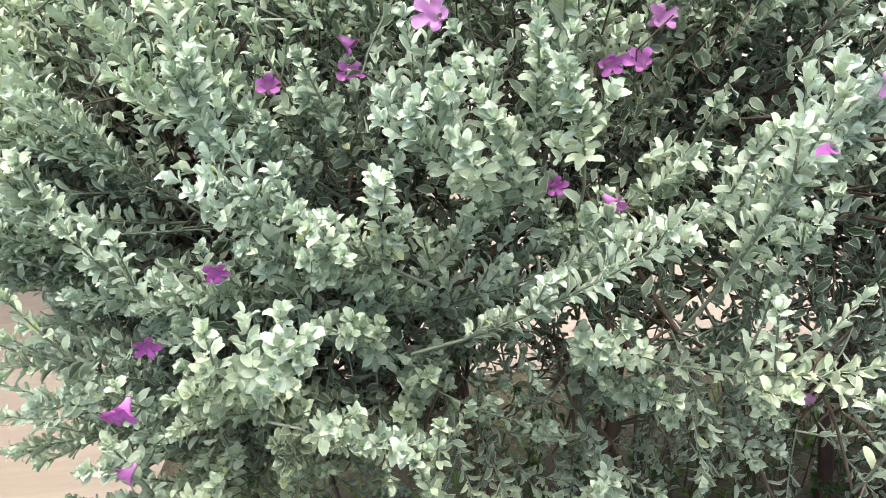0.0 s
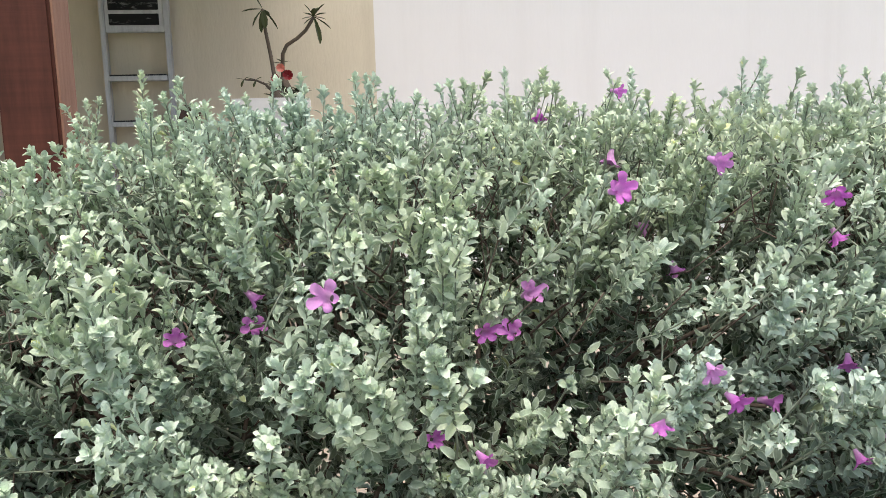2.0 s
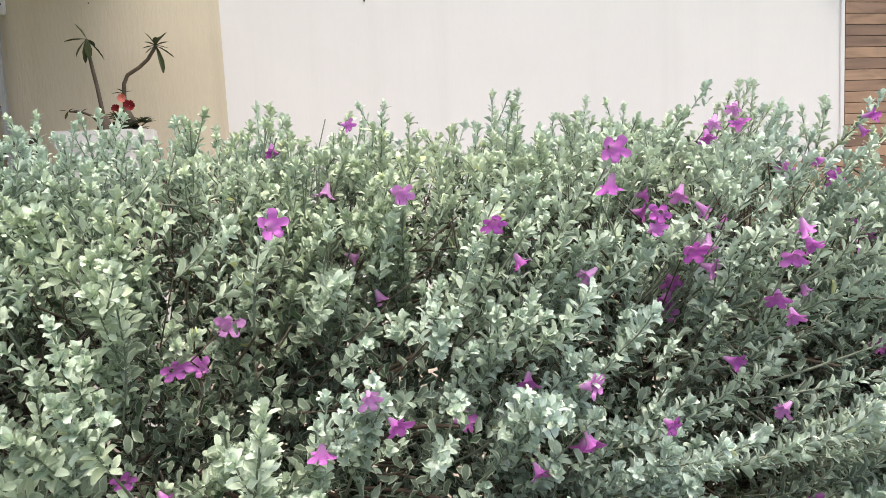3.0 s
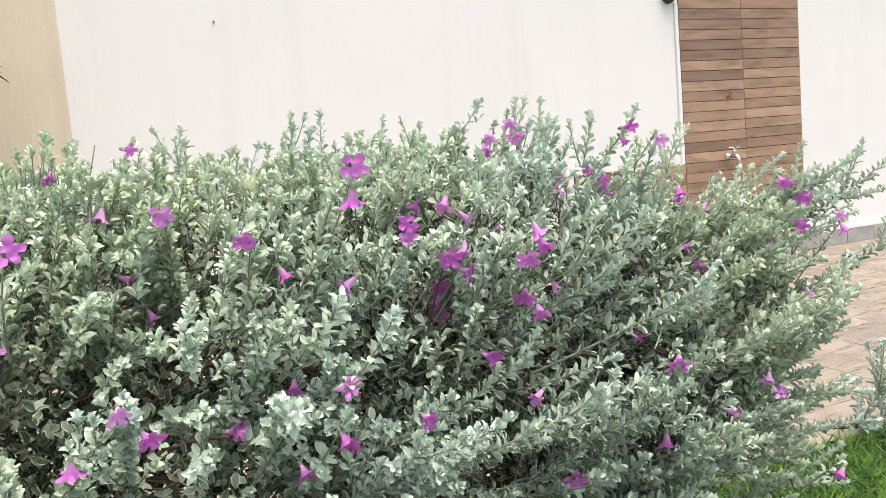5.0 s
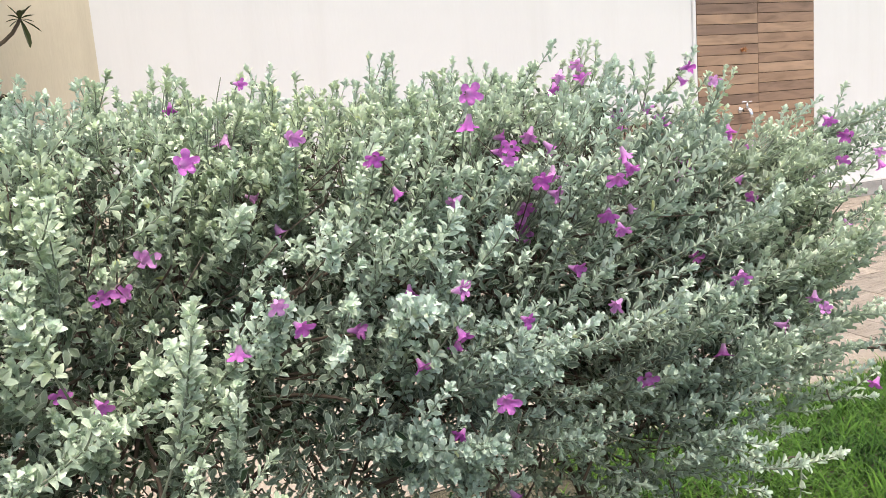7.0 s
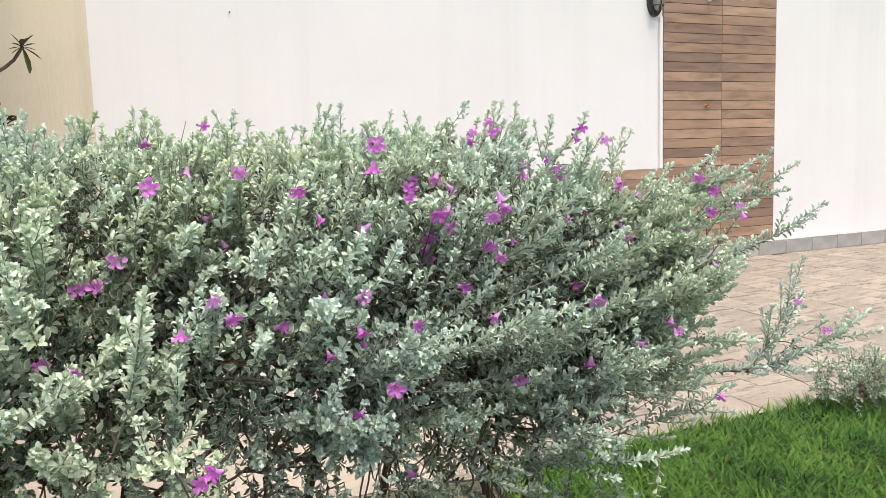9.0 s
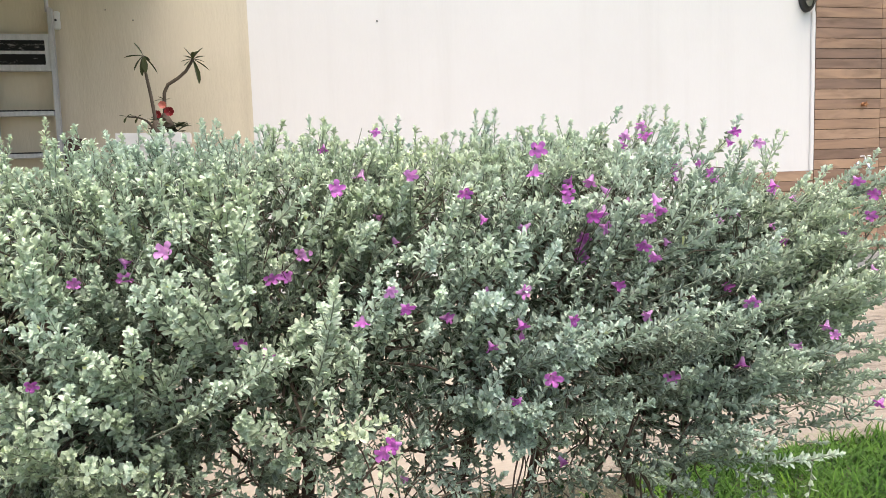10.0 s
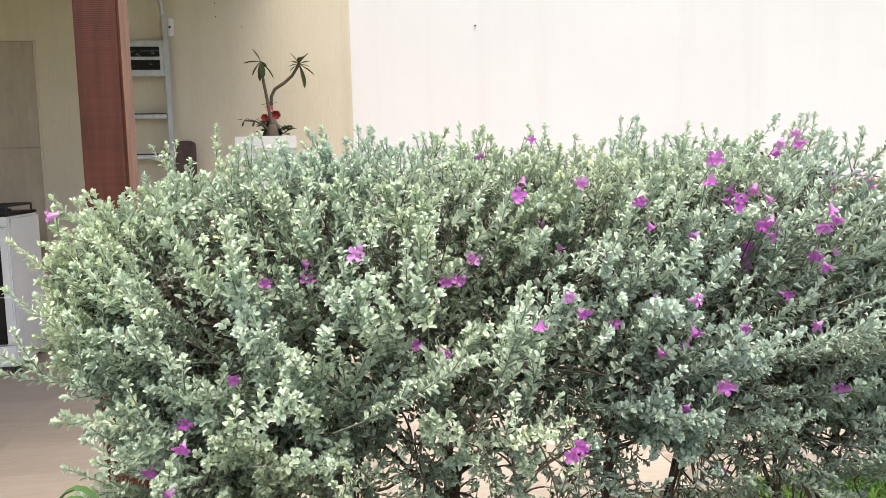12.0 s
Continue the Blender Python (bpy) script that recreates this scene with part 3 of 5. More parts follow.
def desert_roses():
    planter(-0.151, 3.25, 1.216, 0.135)
    planter(-0.160, 4.37, 1.262, 0.145)
    slim = thing("desert_rose", "slim bare-stemmed desert rose with one leaf tuft", "potted plant")
    full = thing("desert_rose", "desert rose with a bent stem, low leaves and red blooms", "potted plant")
    pl = slim
    cy = 3.25
    bm = bmesh.new()
    lathe(bm, ((0.03, -0.03), (0.034, 0.0), (0.024, 0.03), (0.012, 0.06)), 12, (-0.124, cy, 1.216))
    part("caudex", bm, M_STEM, slim, smooth=True)
    bm = bmesh.new()
    tube(bm, [(-0.124, cy, 1.225), (-0.130, cy + 0.01, 1.30), (-0.140, cy + 0.015, 1.385), (-0.152, cy + 0.02, 1.46), (-0.161, cy + 0.02, 1.53), (-0.162, cy + 0.02, 1.565)], (0.009, 0.008, 0.0075, 0.007, 0.006, 0.006), 8)
    part("stem", bm, M_STEM, slim, smooth=True)
    bm = bmesh.new()
    tube(bm, [(-0.135, cy, 1.24), (-0.165, cy - 0.01, 1.275), (-0.20, cy - 0.01, 1.29), (-0.245, cy - 0.01, 1.294)], (0.006, 0.005, 0.004, 0.003), 7)
    part("stem", bm, M_STEM, slim, smooth=True)
    cx, zt = -0.160, 1.262
    bm = bmesh.new()
    lathe(bm, ((0.05, -0.035), (0.062, 0.0), (0.05, 0.05), (0.03, 0.09), (0.015, 0.12)), 14, (cx + 0.01, 4.37, zt))
    part("caudex", bm, M_STEM, full, smooth=True)
    right = [(-0.152, 4.37, zt + 0.06), (-0.150, 4.37, 1.44), (-0.146, 4.37, 1.50), (-0.124, 4.37, 1.545), (-0.065, 4.37, 1.582), (-0.02, 4.37, 1.621), (0.010, 4.37, 1.665), (0.024, 4.37, 1.69)]
    bm = bmesh.new()
    tube(bm, right, [0.011 - 0.003 * k / len(right) for k in range(len(right))], 8)
    part("stem", bm, M_STEM, full, smooth=True)

    def tuft(centre, specs):
        for d, ln, wd in specs:
            v, f, uv = leaf_mesh_arrays(0.12, 0.25)
            me = bpy.data.meshes.new("leaf")
            me.from_pydata([tuple(q) for q in v * np.array((ln, wd * 0.46, ln))], [], f)
            me.uv_layers.new(name="UVMap").data.foreach_set("uv", np.array([uv[i] for q in f for i in q]).ravel())
            me.attributes.new("age", "FLOAT", "POINT").data.foreach_set("value", [0.5] * len(v))
            me.materials.append(M_TUFT)
            o = new("leaf", me)
            dv = Vector(d).normalized()
            o.matrix_world = Matrix.Translation(Vector(centre)) @ dv.to_track_quat("X", "Z").to_matrix().to_4x4()
            o.parent = pl

    tuft((-0.162, cy + 0.02, 1.565), (((-0.45, 0.1, 0.9), 0.072, 0.055), ((-1, 0.1, 0.02), 0.083, 0.045), ((-0.55, -0.3, -0.75), 0.082, 0.055), ((0.65, 0.1, -0.72), 0.096, 0.05), ((0.12, -0.5, -0.8), 0.088, 0.062), ((0.3, 0.8, -0.2), 0.06, 0.05), ((-0.1, -0.4, -0.9), 0.098, 0.05)))
    for px, pz in ((-0.247, 1.294), (-0.20, 1.292)):
        tuft((px, cy - 0.01, pz), (((-1, -0.2, 0.3), 0.032, 0.03), ((0.7, -0.3, 0.4), 0.028, 0.03), ((-0.3, -0.5, -0.7), 0.035, 0.03)))
    pl, cy = full, 4.37
    tuft((0.024, cy, 1.69), (((-0.55, 0.1, 1), 0.085, 0.055), ((0.6, -0.1, 0.8), 0.09, 0.07), ((1, 0.1, -0.55), 0.11, 0.06), ((0.28, -0.3, -1), 0.15, 0.085), ((-0.9, -0.2, -0.1), 0.07, 0.06), ((0.9, -0.5, 0.3), 0.08, 0.06), ((-0.7, -0.6, 0.3), 0.07, 0.06), ((0.1, -0.8, 0.6), 0.07, 0.07), ((0.3, 0.6, 0.8), 0.08, 0.06), ((-0.8, -0.3, -0.5), 0.07, 0.06), ((0.7, -0.2, -0.1), 0.07, 0.06)))
    # a low cushion of small rosettes over the soil
    dice = random.Random(8)
    for k in range(18):
        a = dice.uniform(0, 6.283)
        r = 0.118 * math.sqrt(dice.random())
        px, py, pz = cx + r * math.cos(a), cy - 0.02 + 0.8 * r * math.sin(a), zt + dice.uniform(0.015, 0.085) * (1.2 - r / 0.15)
        tuft((px, py, pz), [((math.cos(b_), math.sin(b_) - 0.3, dice.uniform(-0.1, 0.8)), dice.uniform(0.035, 0.06), dice.uniform(0.045, 0.065)) for b_ in [dice.uniform(0, 6.283) for _ in range(9)]])
    tuft((-0.15, cy, 1.458), (((-1, -0.3, 0.0), 0.06, 0.045), ((-0.7, -0.6, 0.5), 0.045, 0.04), ((0.9, -0.3, 0.2), 0.045, 0.04), ((-0.8, -0.4, -0.5), 0.05, 0.04)))
    for k, (x, y, z, r, mat) in enumerate(((-0.188, cy - 0.06, 1.372, 0.025, M_RED), (-0.122, cy - 0.07, 1.386, 0.030, M_RED), (-0.158, cy - 0.05, 1.425, 0.025, M_PINKPETAL))):
        bm = bmesh.new()
        for j in range(6):
            a = j * 1.047 + k
            d = Vector((math.cos(a), -0.55, math.sin(a))).normalized()
            s_ = d.cross(Vector((0, -1, 0))).normalized()
            c0 = Vector((x, y, z))
            vs = [bm.verts.new(c0 + d * r * t + s_ * r * w + Vector((0, -1, 0)) * r * 0.3 * t * t) for t, w in ((0.05, 0.08), (0.55, 0.42), (1.0, 0.3), (1.0, -0.3), (0.55, -0.42), (0.05, -0.08))]
            bm.faces.new(vs)
        part("blossom", bm, mat, full)


# ---- shower wall ----
PX0, PXM, PX1 = 4.612, 5.228, 5.838
PITCH = 0.0776


def shower_panel():
    e = tagged(new("shower_panel", bpy.data.meshes.new("shower_panel")), "wood-look plank tiles in two columns behind the outdoor shower", "wall tiles", kind="structure")
    bm = bmesh.new()
    box(bm, PX0, PX1, WALL - 0.006, WALL, 0.19, 3.06)
    box(bm, 3.6, PX0 - 0.0005, WALL - 0.006, WALL, 0.09, 0.885)
    finish(e, bm, M_GROUT)
    return e


def wall_lamp():
    e = thing("wall_lamp", "black caged bulkhead lamp with pale ribbed glass", "wall lamp")
    x, z = 4.522, 2.225
    bm = bmesh.new()
    lathe(bm, ((0.058, 0), (0.058, 0.03), (0.052, 0.045), (0.045, 0.045)), 24, (0, 0, 0), "y")
    for v in bm.verts:
        v.co = Vector((v.co.x * 1.2 + x, v.co.y + WALL, v.co.z * 2.35 + z))
    part("housing", bm, M_BLACK, e, "black cast housing", True)
    bm = bmesh.new()
    lathe(bm, ((0.044, 0.03), (0.044, 0.055), (0.038, 0.075), (0.022, 0.09), (0.006, 0.092)), 20, (0, 0, 0), "y")
    for v in bm.verts:
        v.co = Vector((v.co.x + x, v.co.y + WALL, v.co.z * 2.3 + z))
    part("glass", bm, M_GLASS, e, "pale ribbed glass", True)
    for dz in (-0.055, 0.0, 0.055):
        bm = bmesh.new()
        tube(bm, [(x + 0.05 * math.cos(a), WALL - 0.04 - 0.06 * math.sin(a), z + dz) for a in np.linspace(0, math.pi, 13)], 0.005, 6)
        part("cage_bar", bm, M_BLACK, e)
    bm = bmesh.new()
    tube(bm, [(x, WALL - 0.04 - 0.06 * math.sin(a), z + 0.118 * math.cos(a)) for a in np.linspace(0, math.pi, 13)], 0.005, 6)
    part("cage_bar", bm, M_BLACK, e)
    c = thing("cable_duct", "narrow white cable duct below the wall lamp", "cable duct")
    part("duct", boxed(PX0 - 0.040, PX0 - 0.004, WALL - 0.014, WALL, 0.886, 2.10, 0.004), M_WHITE, c)


def shower_fittings():
    e = thing("wall_shower", "white plastic shower head on a wall arm", "shower")
    bm = bmesh.new()
    tube(bm, ((5.08, WALL - 0.011, 2.258), (5.085, WALL - 0.10, 2.268), (5.10, WALL - 0.24, 2.262), (5.11, WALL - 0.29, 2.25)), 0.011, 10)
    part("arm", bm, M_PLASTIC, e, smooth=True)
    bm = bmesh.new()
    lathe(bm, ((0.026, 0), (0.024, 0.012), (0.012, 0.018)), 16, (5.08, WALL - 0.011, 2.258), "y")
    part("flange", bm, M_PLASTIC, e)
    bm = bmesh.new()
    lathe(bm, ((0.094, 0.0), (0.098, 0.008), (0.09, 0.022), (0.04, 0.035), (0.018, 0.06)), 24, (5.11, WALL - 0.30, 2.20))
    part("rose", bm, M_PLASTIC, e, "round white spray plate", True)
    v = thing("shower_valve", "small worn brass shower valve in the tiles", "valve")
    c = (5.06, WALL - 0.011, 1.388)
    bm = bmesh.new()
    lathe(bm, ((0.016, 0), (0.016, 0.006), (0.01, 0.010), (0.009, 0.03)), 12, c, "y")
    part("spindle", bm, M_BRASS, v)
    bm = bmesh.new()
    for k in range(5):
        a = k * 1.2566
        tube(bm, ((c[0], c[1] - 0.034, c[2]), (c[0] + 0.02 * math.cos(a), c[1] - 0.034, c[2] + 0.02 * math.sin(a))), 0.006, 6)
    lathe(bm, ((0.011, 0.026), (0.012, 0.034), (0.008, 0.042)), 12, c, "y")
    part("handle", bm, M_BRASS, v)
    t = thing("garden_tap", "chrome garden tap with a cross handle", "tap")
    c = Vector((5.03, WALL - 0.011, 0.918))
    bm = bmesh.new()
    lathe(bm, ((0.027, 0), (0.025, 0.008), (0.014, 0.014), (0.013, 0.05)), 16, c, "y")
    part("inlet", bm, M_CHROME, t, smooth=True)
    bm = bmesh.new()
    tube(bm, (c + Vector((0, -0.04, 0)), c + Vector((0, -0.075, 0.004)), c + Vector((0, -0.105, -0.008)), c + Vector((0, -0.118, -0.035)), c + Vector((0, -0.12, -0.06))), (0.017, 0.02, 0.017, 0.014, 0.015), 12)
    part("spout", bm, M_CHROME, t, smooth=True)
    bm = bmesh.new()
    tube(bm, (c + Vector((0, -0.072, 0.01)), c + Vector((0, -0.072, 0.055))), (0.015, 0.009), 12)
    part("bonnet", bm, M_CHROME, t, smooth=True)
    bm = bmesh.new()
    tube(bm, (c + Vector((-0.035, -0.055, 0.064)), c + Vector((0.035, -0.089, 0.064))), 0.006, 8)
    tube(bm, (c + Vector((-0.017, -0.107, 0.064)), c + Vector((0.017, -0.037, 0.064))), 0.006, 8)
    part("cross_handle", bm, M_CHROME, t)


# ---- leaves ----
def leaf_mesh_arrays(fold, curl, wave=0.0, sway=0.0, rows=((0.0, 0.09), (0.26, 0.31), (0.56, 0.47), (0.83, 0.36), (0.97, 0.11))):
    """A spoon-shaped blade along x, one unit long, cupped, with wavy margins; returns vertices, quads and uv."""
    v, uv = [], []
    last = len(rows) - 1
    for i, (t, w) in enumerate(rows):
        for u in (-1, 0, 1):
            z = fold * abs(u) * w - curl * t * t * 0.5 + wave * u * math.sin(t * 7.0 + u) + wave * 0.5 * abs(u) * (-1) ** i
            v.append((t + (0.025 if i == last and u == 0 else 0.0) + 0.2 * wave * u, u * w * (1 + wave * u) + sway * t * t, z))
            uv.append((0.5 + 0.5 * u, t))
    f = []
    for r in range(last):
        for c in range(2):
            a = r * 3 + c
            f.append((a, a + 1, a + 4, a + 3))
    return np.array(v), f, uv


def blade_arrays():
    """A narrow grass blade along x, one quad wide."""
    v, uv, f = [], [], []
    for i, (t, w) in enumerate(((0.0, 0.5), (0.4, 0.46), (0.75, 0.3), (1.0, 0.03))):
        for u in (-1, 1):
            v.append((t, u * w + 0.06 * t * t, -0.6 * t * t))
            uv.append((0.5 + 0.2 * u, t))
        if i:
            f.append((2 * i - 2, 2 * i - 1, 2 * i + 1, 2 * i))
    return np.array(v), f, uv


class Foliage:
    """Collects leaves as rows of place, direction, normal, length, width and age, and makes them into one mesh."""

    def __init__(self):
        self.rows = []

    def add(self, p, d, n, length, width, age):
        self.rows.append((p, d, n, length, width, age))

    def mesh(self, name, rows, material, templates):
        nv = len(templates[0][0])
        faces0 = np.array(templates[0][1])
        uv0 = np.array([templates[0][2][i] for q in templates[0][1] for i in q])
        P = np.array([r[0] for r in rows])
        D = np.array([r[1] for r in rows])
        N = np.array([r[2] for r in rows])
        D /= np.linalg.norm(D, axis=1, keepdims=True)
        N -= D * np.sum(N * D, axis=1, keepdims=True)
        N /= np.linalg.norm(N, axis=1, keepdims=True) + 1e-9
        S = np.cross(N, D)
        L = np.array([r[3] for r in rows])[:, None]
        Wd = np.array([r[4] for r in rows])[:, None]
        pick = np.arange(len(rows)) % len(templates)
        T = np.stack([t[0] for t in templates])[pick]
        V = P[:, None, :] + (T[:, :, 0] * L)[..., None] * D[:, None, :] + (T[:, :, 1] * Wd)[..., None] * S[:, None, :] + (T[:, :, 2] * L)[..., None] * N[:, None, :]
        F = (faces0[None] + (np.arange(len(rows)) * nv)[:, None, None]).reshape(-1, 4)
        me = bpy.data.meshes.new(name)
        me.vertices.add(len(rows) * nv)
        me.vertices.foreach_set("co", V.reshape(-1))
        me.loops.add(F.size)
        me.loops.foreach_set("vertex_index", F.reshape(-1).astype(np.int32))
        me.polygons.add(len(F))
        me.polygons.foreach_set("loop_start", np.arange(0, F.size, 4).astype(np.int32))
        me.polygons.foreach_set("use_smooth", np.ones(len(F), dtype=bool))
        me.update(calc_edges=True)
        me.uv_layers.new(name="UVMap").data.foreach_set("uv", np.tile(uv0.reshape(-1), len(rows)))
        me.attributes.new("age", "FLOAT", "POINT").data.foreach_set("value", np.repeat(np.array([r[5] for r in rows]), nv))
        me.materials.append(material)
        me.validate()
        return me


LEAF_FORMS = ((0.35, 0.15, 0.05, 0.1), (0.15, 0.4, -0.06, -0.12), (0.6, -0.15, 0.05, 0.05), (0.25, 0.6, 0.06, -0.06), (0.45, 0.3, -0.05, 0.15), (0.8, 0.1, 0.04, -0.1))
SAGE_LEAVES = [leaf_mesh_arrays(f, c, w * 1.5, y) for f, c, w, y in LEAF_FORMS]
INNER_LEAVES = [leaf_mesh_arrays(f, c, w, y, ((0.0, 0.08), (0.36, 0.38), (0.72, 0.46), (0.97, 0.14))) for f, c, w, y in LEAF_FORMS]
UP = Vector((0, 0, 1))


def rand_dir(rng):
    a, z = rng.uniform(0, 2 * math.pi), rng.uniform(-1, 1)
    r = math.sqrt(1 - z * z)
    return Vector((r * math.cos(a), r * math.sin(a), z))


def curve_points(a, b, bend, n):
    """n + 1 points on a quadratic curve from a to b, pulled aside by bend."""
    m = (a + b) / 2 + bend
    return [a * (1 - t) ** 2 + m * 2 * t * (1 - t) + b * t * t for t in (k / n for k in range(n + 1))]


def spray(fol, rng, base, tip, bend, size=1.0, start=0.2, step=0.0048, young=1.0, reach=0.095):
    """A leafy shoot: leaves spiral up the shoot, ever closer, into a pale dense rosette at its tip."""
    n = 8
    pts = curve_points(base, tip, bend, n)
    length = sum((q - p).length for p, q in zip(pts, pts[1:]))
    count = max(6, int(length * (1 - start) / (step * 1.10)))
    ang = rng.uniform(0, 6.283)
    lift = rng.uniform(0.05, 0.35) + 0.45 * max(0.0, 0.6 - abs((tip - base).normalized().z))
    pale = rng.uniform(-0.1, 0.14)
    for k in range(count):
        f = start + (1 - start) * ((k + rng.random() * 0.6) / count) ** 0.8
        f = min(f, 0.999)
        i = min(int(f * n), n - 1)
        p = pts[i].lerp(pts[i + 1], f * n - i)
        axis = (pts[i + 1] - pts[i]).normalized()
        o = axis.orthogonal().normalized()
        ang += 2.4 + rng.uniform(-0.4, 0.4)
        rad = o * math.cos(ang) + axis.cross(o) * math.sin(ang)
        to_tip = (1 - f) * length
        open_ = radians(22 + 30 * min(1.0, to_tip / 0.045) + rng.uniform(-12, 14))
        d = axis * math.cos(open_) + rad * math.sin(open_) + UP * lift * rng.uniform(0.2, 1.0)
        nrm = axis * math.sin(open_) - rad * math.cos(open_) + rand_dir(rng) * 0.3
        ln = size * (0.0092 + 0.0052 * min(1.0, to_tip / 0.05)) * rng.uniform(0.76, 1.22)
        age = min(1.0, max(0.0, 0.03 + pale + 0.63 * min(1.0, to_tip / reach) + rng.uniform(-0.14, 0.14)))
        # young below 1 darkens all leaves, which carries the shade deep in the crown
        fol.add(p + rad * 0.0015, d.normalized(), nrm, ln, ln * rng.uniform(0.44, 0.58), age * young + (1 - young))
    axis = (pts[-1] - pts[-2]).normalized()
    o = axis.orthogonal().normalized()
    for k in range(9):
        a = k * 2.4 + ang
        rad = o * math.cos(a) + axis.cross(o) * math.sin(a)
        open_ = radians(8 + 6.4 * k)
        ln = size * rng.uniform(0.0090, 0.0132)
        fol.add(pts[-1] - axis * 0.0008 * k, axis * math.cos(open_) + rad * math.sin(open_), axis * math.sin(open_) - rad * math.cos(open_), ln, ln * 0.60, max(0.0, 0.02 + 0.025 * k + pale * 0.5) * young + (1 - young) * 0.9)
    return pts


def lobes_value(lobes, p):
    """Below 1 inside the crown."""
    best = 9.0
    for c, r in lobes:
        q = Vector(((p.x - c[0]) / r[0], (p.y - c[1]) / r[1], (p.z - c[2]) / r[2]))
        best = min(best, q.length)
    return best


def lobes_normal(lobes, p):
    best, nrm = 9.0, UP
    for c, r in lobes:
        q = Vector(((p.x - c[0]) / r[0], (p.y - c[1]) / r[1], (p.z - c[2]) / r[2]))
        if q.length < best:
            best, nrm = q.length, Vector((q.x / r[0], q.y / r[1], q.z / r[2])).normalized()
    return nrm


def twig_mesh(name, lines, sides=5):
    """All the thin twigs as one mesh of tapered tubes."""
    verts, faces = [], []
    for pts, r0, r1 in lines:
        d = (pts[1] - pts[0]).normalized()
        u = d.orthogonal().normalized()
        last = None
        for i, p in enumerate(pts):
            d = (pts[min(i + 1, len(pts) - 1)] - pts[max(i - 1, 0)]).normalized()
            u = (u - d * u.dot(d)).normalized()
            w = d.cross(u)
            r = r0 + (r1 - r0) * i / (len(pts) - 1)
            ring = len(verts)
            for k in range(sides):
                a = 6.2832 * k / sides
                verts.append(p + (u * math.cos(a) + w * math.sin(a)) * r)
            if last is not None:
                for k in range(sides):
                    faces.append((last + k, last + (k + 1) % sides, ring + (k + 1) % sides, ring + k))
            last = ring
    me = bpy.data.meshes.new(name)
    me.from_pydata([tuple(v) for v in verts], [], faces)
    for f in me.polygons:
        f.use_smooth = True
    return me


def flower_bm(seed):
    """A bell with five spread, notched and uneven lobes, opening along +x, about one unit long."""
    rng = random.Random(seed)
    bm = bmesh.new()
    uvl = bm.loops.layers.uv.new("UVMap")
    seg = 30
    rings = []
    prof = ((0.0, 0.08), (0.28, 0.13), (0.55, 0.20), (0.74, 0.28), (0.88, 0.41), (0.98, 0.55), (1.02, 0.68))
    lobes = [(rng.uniform(0.85, 1.15), rng.uniform(-0.12, 0.14)) for _ in range(5)]
    level = {}
    for i, (x, r) in enumerate(prof):
        ring = []
        for k in range(seg):
            a = 2 * math.pi * k / seg
            which = int((a / (2 * math.pi) * 5 + 0.5) % 5)
            lobe = abs(math.cos(2.5 * a)) ** 0.55
            open_ = max(0.0, (i - 2) / 4)
            size, back = lobes[which]
            rr = r * (1 - open_ ** 1.3 * 0.62 * (1 - lobe)) * (1 + (size - 1) * open_)
            xx = x - open_ * 0.12 * (1 - lobe) + back * open_ ** 2 - 0.12 * max(0.0, open_ - 0.6) * lobe
            v = bm.verts.new((xx, rr * math.cos(a), rr * math.sin(a) * (0.88 if i > 2 else 1.0) + 0.03 * open_ * rng.uniform(-1, 1)))
            level[v] = i / (len(prof) - 1)
            ring.append(v)
        rings.append(ring)
    for r, q in zip(rings, rings[1:]):
        for k in range(seg):
            f = bm.faces.new((r[k], q[k], q[(k + 1) % seg], r[(k + 1) % seg]))
            f.smooth = True
            for lp in f.loops:
                lp[uvl].uv = (k / seg, level[lp.vert])
    return bm


def calyx_bm():
    bm = bmesh.new()
    lathe(bm, ((0.03, -0.16), (0.10, -0.10), (0.135, 0.02), (0.16, 0.14), (0.12, 0.15)), 8, (0, 0, 0), "x")
    return bm


FLOWER_MESHES, CALYX_MESH = [], bpy.data.meshes.new("calyx")
for sd in range(5):
    me = bpy.data.meshes.new("flower")
    _b = flower_bm(sd)
    _b.to_mesh(me)
    _b.free()
    me.materials.append(M_PETAL)
    FLOWER_MESHES.append(me)
_b = calyx_bm()
_b.to_mesh(CALYX_MESH)
_b.free()
CALYX_MESH.materials.append(M_CALYX)


def flower(parent, rng, p, face, size):
    o = new("flower", rng.choice(FLOWER_MESHES))
    d = (Vector(face).normalized() * 0.62 + rand_dir(rng) * 0.72 - UP * 0.55).normalized()
    m = d.to_track_quat("X", "Z").to_matrix().to_4x4()
    o.matrix_world = Matrix.Translation(Vector(p) - d * size * 0.5) @ m @ Matrix.Rotation(rng.uniform(-0.3, 0.3), 4, "X") @ Matrix.Diagonal((size, size * rng.uniform(0.9, 1.15), size * rng.uniform(0.85, 1.1), 1))
    o.parent = parent
    c = new("calyx", CALYX_MESH)
    c.matrix_world = Matrix.Identity(4)
    c.parent = o
    return o


